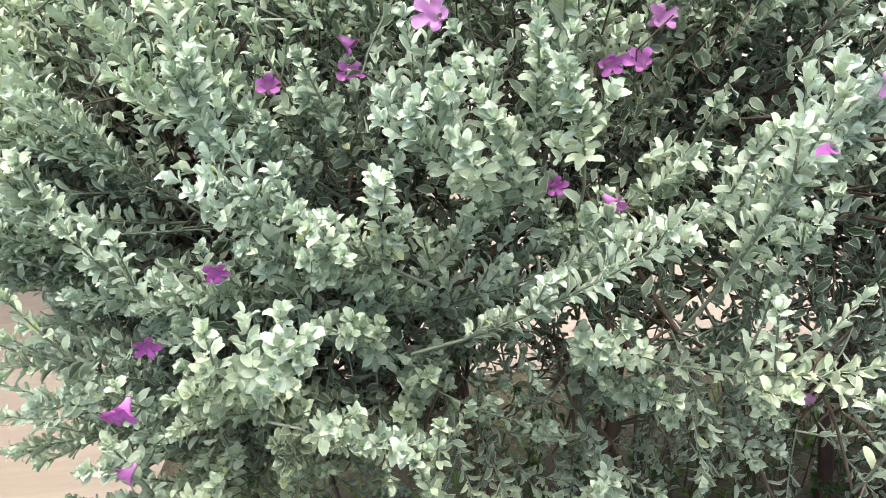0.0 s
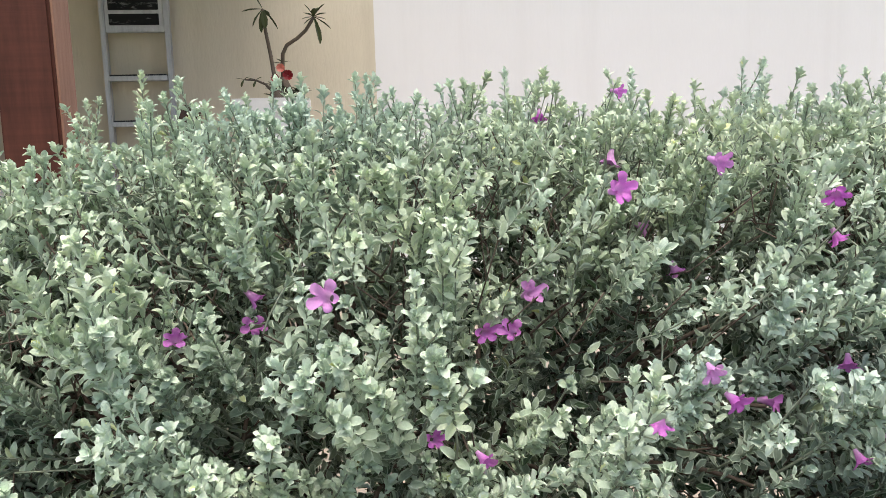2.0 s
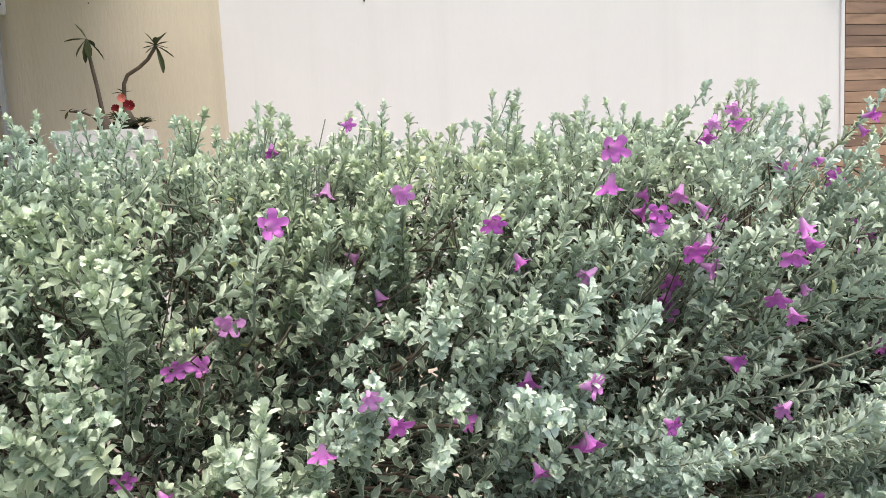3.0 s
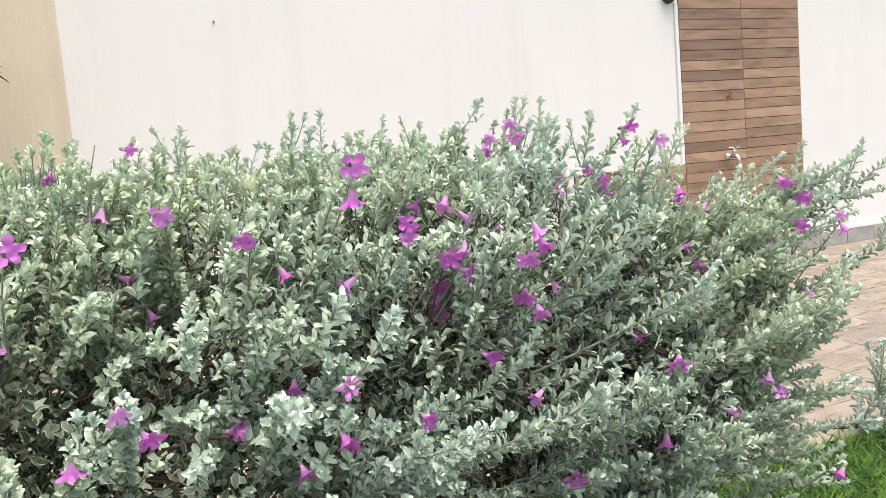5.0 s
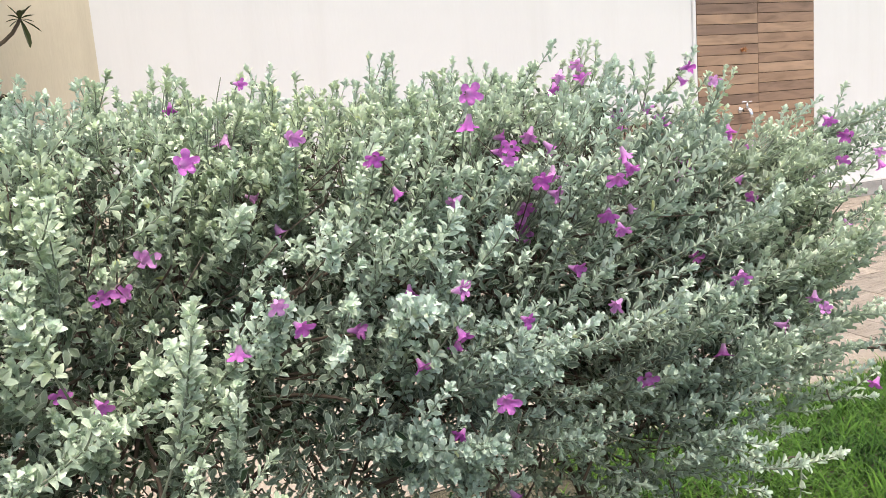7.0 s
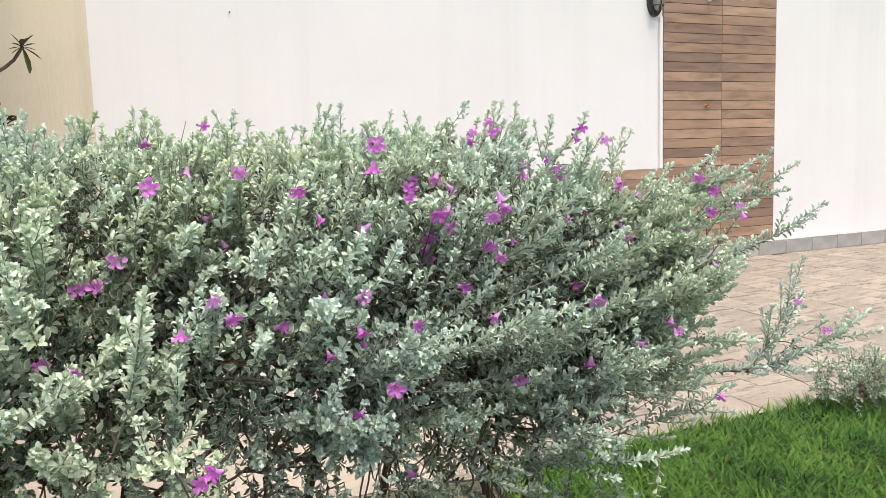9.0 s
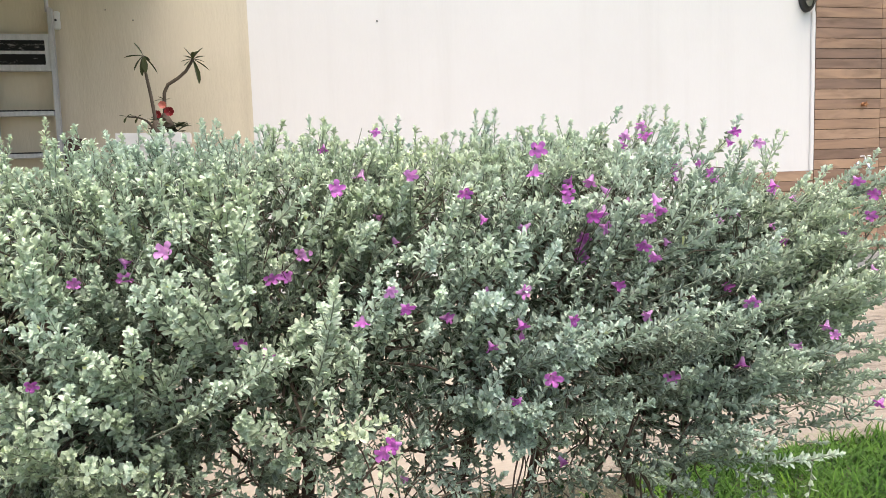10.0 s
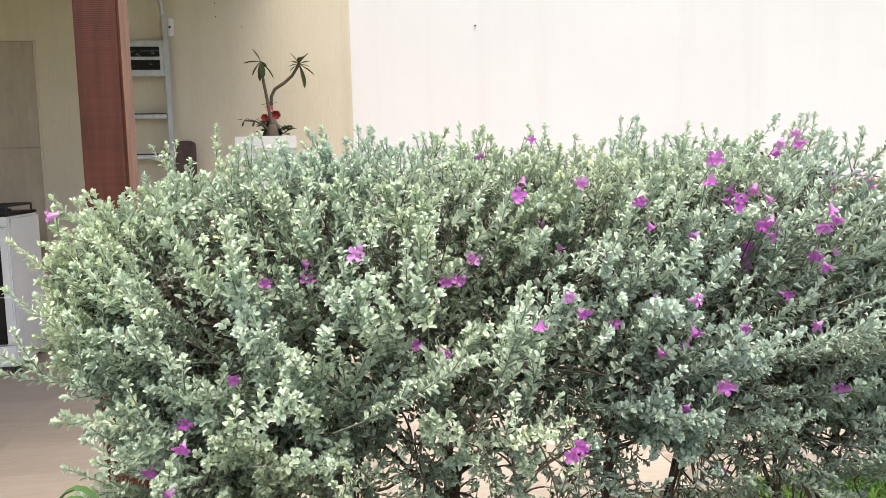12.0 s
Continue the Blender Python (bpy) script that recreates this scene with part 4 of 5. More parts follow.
# ---- the large sage shrub ----
LOBES = (
    ((-0.17, 1.00, 0.778), (0.275, 0.34, 0.28)),
    ((0.00, 1.02, 0.803), (0.32, 0.36, 0.285)),
    ((0.20, 1.00, 0.812), (0.38, 0.37, 0.285)),
    ((0.38, 1.02, 0.806), (0.30, 0.35, 0.285)),
    ((0.54, 0.98, 0.798), (0.40, 0.36, 0.285)),
    ((0.74, 0.96, 0.80), (0.30, 0.34, 0.285)),
    ((0.92, 0.92, 0.80), (0.36, 0.34, 0.29)),
    ((1.14, 0.90, 0.73), (0.27, 0.28, 0.27)),
    ((0.50, 0.82, 0.67), (0.62, 0.22, 0.16)),
    ((-0.13, 0.88, 0.63), (0.21, 0.26, 0.16)),
    ((1.08, 0.88, 0.52), (0.23, 0.25, 0.20)),
    ((1.20, 0.82, 0.60), (0.18, 0.18, 0.17)),
    ((-0.33, 0.94, 0.80), (0.13, 0.20, 0.19)),
    ((1.25, 0.88, 0.80), (0.21, 0.22, 0.185)),
)
# trunks: foot and crown end
TRUNKS = (
    ((0.13, 1.02, 0.0), (0.02, 0.96, 0.62)),
    ((0.21, 0.98, 0.0), (0.33, 0.92, 0.66)),
    ((0.30, 1.10, 0.0), (0.24, 1.16, 0.70)),
    ((0.60, 1.02, 0.0), (0.66, 0.98, 0.62)),
    ((0.68, 1.06, 0.0), (0.86, 1.08, 0.62)),
    ((1.02, 1.00, 0.0), (0.98, 0.92, 0.56)),
    ((1.08, 1.00, 0.0), (1.24, 0.94, 0.55)),
)
# long arching boughs that leave the crown: start, end, sideways pull
RIGHT_BOUGHS = (
    ((1.22, 0.96, 0.80), (1.86, 0.90, 1.00), (0.05, 0.0, -0.06)),
    ((1.20, 0.88, 0.72), (1.84, 0.80, 0.905), (0.05, 0.0, -0.06)),
    ((1.20, 0.98, 0.86), (1.666, 1.00, 1.019), (0.05, 0.0, -0.03)),
    ((1.24, 0.92, 0.80), (1.677, 0.873, 0.969), (0.04, 0.0, -0.05)),
    ((1.10, 0.86, 0.90), (1.52, 0.79, 1.00), (0.05, 0.0, -0.03)),
    ((1.12, 0.80, 0.62), (1.52, 0.70, 0.63), (0.03, 0.0, 0.02)),
    ((1.12, 0.84, 0.52), (1.60, 0.75, 0.55), (0.02, 0.0, 0.03)),
    ((1.56, 0.755, 0.55), (1.715, 0.75, 0.79), (0.03, 0.0, -0.04)),
    ((1.56, 0.755, 0.545), (1.95, 0.76, 0.64), (0.04, 0.0, -0.03)),
    ((0.92, 0.74, 0.46), (1.205, 0.556, 0.494), (0.02, 0.0, -0.03)),
    ((1.20, 0.80, 0.44), (1.52, 0.76, 0.52), (0.02, 0.0, -0.02)),
)
LEFT_BOUGHS = (
    ((-0.28, 0.92, 0.84), (-0.455, 0.90, 1.024), (0.0, 0.0, -0.03)),
    ((-0.30, 0.90, 0.78), (-0.511, 0.85, 0.953), (0.0, 0.0, -0.03)),
    ((-0.32, 0.90, 0.74), (-0.475, 0.88, 0.79), (0.0, 0.0, -0.04)),
    ((-0.30, 0.88, 0.62), (-0.38, 0.84, 0.62), (0.0, 0.0, -0.03)),
    ((-0.22, 0.84, 0.56), (-0.31, 0.76, 0.50), (0.0, 0.0, -0.03)),
    ((-0.20, 0.90, 0.52), (-0.36, 0.86, 0.53), (0.0, 0.0, -0.03)),
    ((-0.10, 0.88, 0.38), (-0.26, 0.84, 0.36), (0.0, 0.0, -0.03)),
    ((-0.10, 0.84, 0.32), (-0.22, 0.78, 0.29), (0.0, 0.0, -0.03)),
    ((-0.14, 0.92, 0.42), (-0.30, 0.92, 0.42), (0.0, 0.0, -0.03)),
    ((-0.26, 0.80, 0.72), (-0.475, 0.70, 0.890), (0.0, 0.0, -0.05)),
    ((-0.30, 0.78, 0.70), (-0.512, 0.65, 0.828), (0.0, 0.0, -0.05)),
)
CORNER_BOUGHS = (
    ((-0.12, 0.86, 0.46), (-0.27, 0.80, 0.44), (0.0, 0.0, -0.03)),
    ((-0.20, 0.86, 0.60), (-0.385, 0.76, 0.635), (0.0, 0.0, -0.03)),
    ((-0.18, 0.84, 0.54), (-0.345, 0.75, 0.575), (0.0, 0.0, -0.03)),
    ((-0.12, 0.84, 0.50), (-0.27, 0.70, 0.535), (0.0, 0.0, -0.03)),
    ((-0.10, 0.82, 0.52), (-0.25, 0.67, 0.575), (0.0, 0.0, -0.03)),
    ((-0.16, 0.86, 0.50), (-0.411, 0.72, 0.684), (0.0, 0.0, -0.04)),
    ((-0.14, 0.86, 0.44), (-0.414, 0.72, 0.595), (0.0, 0.0, -0.04)),
    ((-0.12, 0.84, 0.44), (-0.368, 0.66, 0.658), (0.0, 0.0, -0.04)),
    ((0.20, 0.70, 0.60), (0.345, 0.47, 0.688), (0.0, -0.02, -0.03)),
    ((0.06, 0.80, 0.50), (0.10, 0.53, 0.50), (0.0, 0.0, -0.03)),
    ((-0.08, 0.82, 0.52), (-0.14, 0.55, 0.52), (0.0, 0.0, -0.03)),
)
# leading shoots on the side that faces the garden: tip, way of growth, length
LEADERS_RIGHT = (
    (0.980, 0.615, 0.917, 0.75, -0.45, 0.42, 0.30), (1.270, 0.610, 0.800, 0.92, -0.30, 0.28, 0.38), (1.137, 0.622, 0.784, 0.85, -0.40, 0.32, 0.32),
    (1.267, 0.643, 0.671, 0.85, -0.30, 0.15, 0.32), (1.530, 0.770, 0.610, 0.92, -0.15, 0.15, 0.32), (0.754, 0.537, 0.776, 0.70, -0.60, 0.45, 0.28),
    (0.861, 0.504, 0.793, 0.70, -0.60, 0.38, 0.28), (0.745, 0.670, 0.808, 0.35, -0.55, 0.70, 0.24), (1.044, 0.825, 0.937, 0.50, -0.40, 0.75, 0.26),
    (0.851, 0.635, 0.817, 0.85, -0.35, 0.38, 0.30), (1.090, 0.700, 0.870, 0.85, -0.35, 0.40, 0.30), (1.360, 0.760, 0.860, 0.90, -0.25, 0.40, 0.30),
    (1.200, 0.840, 1.000, 0.75, -0.25, 0.60, 0.28),
)
LEADERS_MIDDLE = (
    (0.552, 0.635, 0.904, 0.25, -0.65, 0.65, 0.24), (0.402, 0.602, 0.843, 0.10, -0.65, 0.65, 0.22), (0.505, 0.729, 0.795, 0.10, -0.60, 0.70, 0.20),
    (0.286, 0.472, 0.872, 0.15, -0.55, 0.80, 0.28), (0.265, 0.926, 0.968, 0.05, -0.30, 0.95, 0.24), (0.616, 0.623, 0.857, 0.45, -0.60, 0.60, 0.26),
    (0.251, 0.672, 0.770, 0.75, -0.40, 0.50, 0.30), (0.577, 0.582, 0.720, 0.25, -0.65, 0.60, 0.24), (0.206, 0.514, 0.779, 0.70, -0.50, 0.50, 0.28),
    (0.382, 0.608, 0.839, 0.50, -0.50, 0.70, 0.26), (0.270, 0.696, 0.773, 0.55, -0.45, 0.55, 0.24), (0.252, 0.620, 0.759, 0.85, -0.35, 0.35, 0.34),
    (0.300, 0.790, 0.935, 0.10, -0.50, 0.85, 0.24), (0.215, 0.740, 0.905, 0.05, -0.50, 0.85, 0.22),
)
LEADERS_LEFT = (
    (-0.283, 0.576, 0.915, -0.30, -0.40, 0.85, 0.28), (-0.127, 0.585, 0.992, -0.05, -0.40, 0.92, 0.30), (-0.317, 0.895, 0.976, -0.30, -0.30, 0.90, 0.24),
    (-0.119, 0.600, 0.827, -0.35, -0.50, 0.60, 0.22), (-0.092, 0.610, 0.642, 0.35, -0.60, 0.25, 0.22), (-0.275, 0.695, 0.662, -0.20, -0.50, 0.65, 0.20),
    (-0.362, 0.554, 0.730, -0.75, -0.45, 0.20, 0.24), (0.090, 0.653, 0.766, 0.65, -0.50, 0.60, 0.28), (-0.053, 0.460, 0.745, 0.50, -0.65, 0.35, 0.24),
    (-0.001, 0.621, 0.814, 0.10, -0.50, 0.75, 0.24), (-0.124, 0.603, 0.834, -0.65, -0.35, 0.60, 0.24), (0.015, 0.500, 0.645, 0.65, -0.55, 0.15, 0.22),
    (-0.275, 0.625, 0.668, -0.30, -0.55, 0.60, 0.20),
)
LEADERS_CORNER = (
    (-0.308, 0.620, 0.649, -0.30, -0.60, 0.45, 0.22), (-0.230, 0.560, 0.640, 0.15, -0.65, 0.50, 0.22), (-0.380, 0.700, 0.560, -0.60, -0.45, 0.25, 0.26),
    (-0.270, 0.620, 0.500, -0.25, -0.60, 0.20, 0.22), (-0.400, 0.760, 0.530, -0.70, -0.30, 0.15, 0.28), (-0.370, 0.720, 0.460, -0.60, -0.40, 0.10, 0.26), (-0.390, 0.860, 0.480, -0.75, -0.15, 0.15, 0.26), (-0.180, 0.580, 0.560, 0.10, -0.65, 0.35, 0.22),
)
_r = random.Random(31)
LOW_BOUGHS = tuple(((-0.16 + 0.079 * k + 0.03 * _r.random(), 0.80, 0.51 + 0.05 * _r.random()), (-0.20 + 0.086 * k + 0.07 * _r.random(), 0.52 + 0.12 * _r.random(), 0.45 + 0.12 * _r.random()), (0.0, 0.0, -0.03)) for k in range(0, 15, 2))
SIDE_BOUGHS = tuple(((1.10 + 0.1 * _r.random(), 0.74 + 0.2 * _r.random(), 0.56 + 0.025 * k), (1.30 + 0.18 * _r.random(), 0.66 + 0.24 * _r.random(), 0.55 + 0.034 * k + 0.05 * _r.random()), (0.03, 0.0, -0.03)) for k in range(13))
# the fan of boughs that sweeps out over the paving, and slender tips that stand above the crown
FAN_BOUGHS = tuple(((1.08 + 0.16 * _r.random(), 0.76 + 0.26 * _r.random(), 0.56 + 0.021 * k), (1.26 + 0.012 * k + 0.2 * _r.random(), 0.70 + 0.28 * _r.random(), 0.56 + 0.029 * k + 0.04 * _r.random()), (0.03, 0.0, -0.03)) for k in range(16))
TIP_BOUGHS = tuple(((x - lean, y - 0.02, z - 0.24), (x, y, z), (0.0, 0.0, 0.0)) for x, y, z, lean in (
    (-0.192, 1.16, 1.157, 0.0), (-0.324, 1.36, 1.126, -0.03), (0.11, 1.19, 1.149, 0.0), (0.03, 1.17, 1.148, 0.0), (-0.05, 1.16, 1.12, -0.02), (0.339, 1.19, 1.153, 0.0), (0.376, 1.20, 1.135, 0.02), (0.539, 1.18, 1.148, 0.03),
    (0.50, 1.16, 1.12, 0.0), (0.722, 1.175, 1.159, 0.02), (0.792, 1.238, 1.165, 0.02), (0.75, 1.17, 1.13, 0.03), (0.884, 1.161, 1.143, 0.04), (0.95, 1.15, 1.13, 0.04), (1.188, 1.122, 1.160, 0.05),
    (1.044, 0.963, 1.150, 0.03), (1.02, 0.96, 1.12, 0.0), (1.149, 0.908, 1.118, 0.07), (1.192, 0.844, 1.120, 0.08), (1.407, 1.00, 1.092, 0.10), (1.28, 0.95, 1.06, 0.09)))
FLOWERS_HIGH = (
    (0.655, 0.687, 0.933), (0.347, 1.028, 1.088), (0.447, 1.009, 1.115), (0.403, 0.906, 1.033), (0.457, 0.745, 1.03), (0.314, 0.647, 1.011),
    (0.419, 0.855, 0.952), (0.588, 0.735, 0.949), (0.793, 0.824, 1.004), (0.825, 0.782, 1.009), (0.72, 0.669, 0.976), (0.79, 0.707, 0.945),
    (0.812, 0.705, 0.955), (0.848, 0.603, 0.945), (0.862, 0.60, 0.96), (0.948, 0.869, 0.958), (0.987, 0.948, 1.099), (1.045, 0.97, 1.085),
    (1.041, 0.973, 1.119), (0.648, 0.623, 1.035), (0.652, 0.63, 1.066), (0.538, 0.663, 0.999), (0.864, 0.651, 0.894), (0.926, 0.685, 0.894),
    (0.799, 0.778, 0.858), (0.80, 0.775, 0.88), (0.80, 0.77, 0.903), (1.091, 0.925, 1.026), (1.161, 0.928, 1.03),
)
FLOWERS_RIGHT = (
    (1.199, 0.89, 1.074), (1.28, 0.90, 1.07), (1.196, 0.923, 0.994), (1.18, 0.92, 1.0), (1.332, 0.925, 0.961), (1.40, 0.93, 0.945), (1.195, 0.883, 0.938),
    (1.133, 0.827, 0.916), (1.268, 0.82, 0.896), (1.268, 0.79, 0.864), (1.442, 0.82, 0.876), (1.499, 0.811, 0.904), (1.51, 0.802, 0.949),
    (1.529, 0.759, 0.921), (1.45, 0.80, 0.985), (1.56, 0.775, 0.895), (1.50, 0.80, 0.79), (1.108, 0.766, 0.783), (1.053, 0.602, 0.786),
    (1.30, 0.83, 0.665), (1.268, 0.665, 0.711), (1.275, 0.65, 0.687), (1.196, 0.67, 0.672), (1.086, 0.677, 0.651), (1.366, 0.627, 0.555),
    (0.915, 0.649, 0.644), (1.71, 0.75, 0.69), (1.80, 0.755, 0.61), (0.866, 0.638, 0.769), (0.817, 0.671, 0.82),
)
FLOWERS_LOW = (
    (0.056, 0.653, 0.927), (-0.028, 0.825, 0.90), (-0.026, 0.805, 0.871), (0.243, 0.754, 0.859), (0.212, 0.76, 0.86), (0.267, 0.789, 0.892),
    (-0.096, 0.757, 0.871), (0.442, 0.811, 0.91), (0.579, 0.692, 0.824), (0.618, 0.628, 0.827), (0.713, 0.632, 0.773), (0.414, 0.62, 0.82),
    (0.345, 0.617, 0.806), (0.392, 0.617, 0.85), (0.65, 0.711, 0.734), (0.608, 0.606, 0.781), (0.573, 0.661, 0.734), (0.509, 0.725, 0.775),
    (0.196, 0.70, 0.75), (0.155, 0.749, 0.752), (-0.152, 0.659, 0.739), (-0.23, 0.685, 0.667), (-0.218, 0.582, 0.663), (-0.291, 0.723, 0.58),
    (0.344, 0.461, 0.642), (0.362, 0.462, 0.65), (0.437, 0.80, 0.46), (0.66, 0.599, 0.684), (0.617, 0.643, 0.636), (0.731, 0.732, 0.482),
    (-0.445, 0.85, 0.998), (-0.245, 0.62, 0.579),
)


HOLLOWS = (
    ((-0.153, 0.69, 0.80), 0.048), ((0.235, 0.70, 0.825), 0.045), ((0.11, 0.73, 0.92), 0.035),
    ((0.44, 0.68, 0.845), 0.036), ((1.05, 0.74, 0.645), 0.045), ((0.69, 0.68, 0.80), 0.038),
)



def sage_shrub(name, label, lobes, trunks, boughs, leaders, flowers, n_outer, n_inner, n_plume, seed, single=0, low_cut=0.40):
    rng = random.Random(seed)
    e = thing(name, label, "shrub", (0, 0, 0))
    fol, deep = Foliage(), Foliage()
    nodes, twigs, shoots = [], [], []
    # trunks and limbs
    for foot, top in trunks:
        a, b = Vector(foot), Vector(top)
        pts = curve_points(a, b, Vector((rng.uniform(-0.10, 0.10), rng.uniform(-0.06, 0.06), 0.0)), 10)
        pts = [p + rand_dir(rng) * 0.012 * (0 < i) for i, p in enumerate(pts)]
        r0 = rng.uniform(0.009, 0.015)
        bm = bmesh.new()
        tube(bm, [p - UP * (0.03 if i == 0 else 0) for i, p in enumerate(pts)], [r0 * (1 - 0.55 * i / 10) * rng.uniform(0.9, 1.1) for i in range(11)], 9)
        part("trunk", bm, M_BARK, e, smooth=True)
        nodes += pts[5:]
        for k in range(4):
            s_ = pts[rng.randint(4, 9)]
            for _ in range(60):
                c, r = rng.choice(lobes)
                q = Vector(c) + Vector([rd * rng.uniform(-0.7, 0.7) for rd in r])
                q.y = max(q.y, 0.86) if single else q.y
                if (q - s_).length < 0.62 and s_.z - 0.03 < q.z < 0.98 and lobes_value(lobes, q) < 0.72:
                    break
            else:
                continue
            lp = curve_points(s_, q, Vector((rng.uniform(-0.05, 0.05), rng.uniform(-0.05, 0.05), -0.03)), 8)
            bm = bmesh.new()
            r1 = rng.uniform(0.0042, 0.0072)
            tube(bm, lp, [r1 * (1 - 0.6 * i / 8) for i in range(9)], 7)
            part("limb", bm, M_BARK, e, smooth=True)
            nodes += lp[2:]

    def nearest(p):
        return min(nodes, key=lambda q: (q - p).length)

    def attach(p):
        some = rng.sample(nodes, min(len(nodes), 60))
        return min(some, key=lambda q: (q - p).length + 0.6 * max(0.0, q.z - p.z))

    def low_of(x):
        if not single:
            return low_cut
        return low_cut + 0.085 + 0.14 * min(1.0, max(0.0, (-0.30 - x) / 0.10)) - 0.07 * max(0.0, 1 - abs(x + 0.22) / 0.1) + 0.13 * min(1.0, max(0.0, (x - 1.05) / 0.25)) - 0.085 * max(0.0, 1 - abs(x - 1.05) / 0.12)

    def growth(p, nrm):
        """Shoots fan out from the heart of the shrub, and lean over the paving at its far end."""
        if not single:
            return nrm * 0.8
        heart = Vector((min(max(p.x, 0.12), 0.80), 1.06, 0.50))
        lean = min(0.75, max(-0.15, (p.x - 0.2) * 0.8))
        return (p - heart).normalized() * 0.75 + nrm * 0.25 + Vector((lean, -0.08, 0.12))

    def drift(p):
        """Noise patches of pale and dark leaf colour, painting lit plumes and shaded gaps."""
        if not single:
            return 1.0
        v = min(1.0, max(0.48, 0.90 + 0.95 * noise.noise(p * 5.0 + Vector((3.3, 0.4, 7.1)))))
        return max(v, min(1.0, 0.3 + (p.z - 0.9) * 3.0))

    def crowded(tip):
        """True beside or right before one of the leading shoots."""
        return any(abs(tip.x - q[0]) < 0.045 and abs(tip.z - q[2]) < 0.045 and tip.y < q[1] + 0.05 for q in leaders)

    def plume(tip, way, ln, size, lit_tone, sides):
        """A leading shoot with side shoots that fan from it."""
        base = tip - way * ln
        pts = spray(fol, rng, base, tip, rand_dir(rng) * 0.015 - UP * rng.uniform(0.01, 0.04), size, 0.3, 0.0034, lit_tone, 0.17)
        shoots.append((pts, 0.0022, 0.0009))
        root = attach(base)
        if (root - base).length > 0.12:
            root = base + (root - base).normalized() * 0.12
        twigs.append((curve_points(root, base, rand_dir(rng) * 0.02, 4), 0.0032, 0.0022))
        for k in range(sides):
            i = rng.randint(2, 7)
            side = (way * rng.uniform(0.9, 1.3) + rand_dir(rng) * 0.6 + UP * 0.3).normalized()
            sl = rng.uniform(0.04, 0.10) * (1.15 - 0.07 * i)
            sp = spray(fol, rng, pts[i], pts[i] + side * sl, Vector((0, 0, -0.006)), size, 0.05, 0.0042, lit_tone, 0.11)
            shoots.append((sp, 0.0014, 0.0008))

    sprays = []
    # the outer shell of shoots
    tries = 0
    while len(sprays) < n_outer and tries < n_outer * 60:
        tries += 1
        c, r = rng.choice(lobes)
        d = rand_dir(rng)
        p = Vector((c[0] + d.x * r[0], c[1] + d.y * r[1], c[2] + d.z * r[2]))
        wob = 1 + 0.10 * noise.noise(p * 6 + Vector((seed, 0, 0)))
        p = Vector(c) + (p - Vector(c)) * wob
        if lobes_value(lobes, p) < 0.93 or p.z < low_of(p.x):
            continue
        if single and p.z < 1.0 and noise.noise(p * 7.0 + Vector((1.1, 4, 2.7))) < -0.25:
            continue
        if single and p.y > 1.12 and p.z < 1.0 and rng.random() < 0.8:
            continue
        if p.z < low_of(p.x) + 0.15 and rng.random() < 0.5:
            continue
        nrm = lobes_normal(lobes, p)
        way = (growth(p, nrm) + UP * rng.uniform(0.0, 0.4) + rand_dir(rng) * 0.38).normalized()
        if p.z < 0.62:
            way = (nrm + UP * rng.uniform(-0.15, 0.4) + rand_dir(rng) * 0.6).normalized()
        ln = rng.uniform(0.08, 0.19)
        if nrm.z > 0.7 and rng.random() < 0.15:
            ln, way = rng.uniform(0.1, 0.17), (UP + rand_dir(rng) * 0.4).normalized()
        tip = p + way * rng.uniform(0.0, 0.065) * (1 if rng.random() < 0.3 else 0.6)
        if crowded(tip):
            continue
        # darker low down: the fall of light on the crown, put into leaf age
        lit_share = drift(p) * (0.72 + 0.28 * min(1.0, max(0.0, (p.z - 0.7) / 0.22)))
        tip -= way * 0.05 * (1 - lit_share)
        sprays.append((tip - way * ln, tip, max(0.505, lit_share)))
    # an even cover of short shoots over the top
    for k in range(n_outer if single else 0):
        x, y, z = -0.44 + 1.66 * (k + rng.random()) / n_outer, rng.uniform(0.72, 1.2), 1.25
        while z > 0.8 and lobes_value(lobes, Vector((x, y, z))) > 1.0:
            z -= 0.01
        if z <= 0.8:
            continue
        way = (UP * 0.8 + rand_dir(rng) * 0.8 + Vector((0.15, -0.2, 0))).normalized()
        tip = Vector((x, y, z)) + way * rng.uniform(-0.01, 0.02)
        sprays.append((tip - way * rng.uniform(0.06, 0.10), tip, 1.0))
    # shoots inside the crown, their shade put into the leaf colour
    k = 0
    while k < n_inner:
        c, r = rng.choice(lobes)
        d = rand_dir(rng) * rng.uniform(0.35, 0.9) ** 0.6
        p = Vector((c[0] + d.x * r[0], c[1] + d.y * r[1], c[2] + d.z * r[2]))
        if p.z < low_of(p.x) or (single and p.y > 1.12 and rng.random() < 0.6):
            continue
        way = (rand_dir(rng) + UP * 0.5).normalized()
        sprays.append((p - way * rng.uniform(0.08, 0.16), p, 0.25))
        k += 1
    # older leaves along the branches, just under the shell, darkened for the shade there
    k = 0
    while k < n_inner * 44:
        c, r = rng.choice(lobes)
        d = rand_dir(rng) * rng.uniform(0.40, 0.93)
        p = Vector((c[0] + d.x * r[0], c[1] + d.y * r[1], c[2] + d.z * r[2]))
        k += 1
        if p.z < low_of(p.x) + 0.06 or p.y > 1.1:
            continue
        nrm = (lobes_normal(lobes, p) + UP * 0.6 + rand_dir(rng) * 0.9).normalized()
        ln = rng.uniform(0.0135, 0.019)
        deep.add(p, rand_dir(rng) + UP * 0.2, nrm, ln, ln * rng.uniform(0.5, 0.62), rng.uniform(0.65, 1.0))
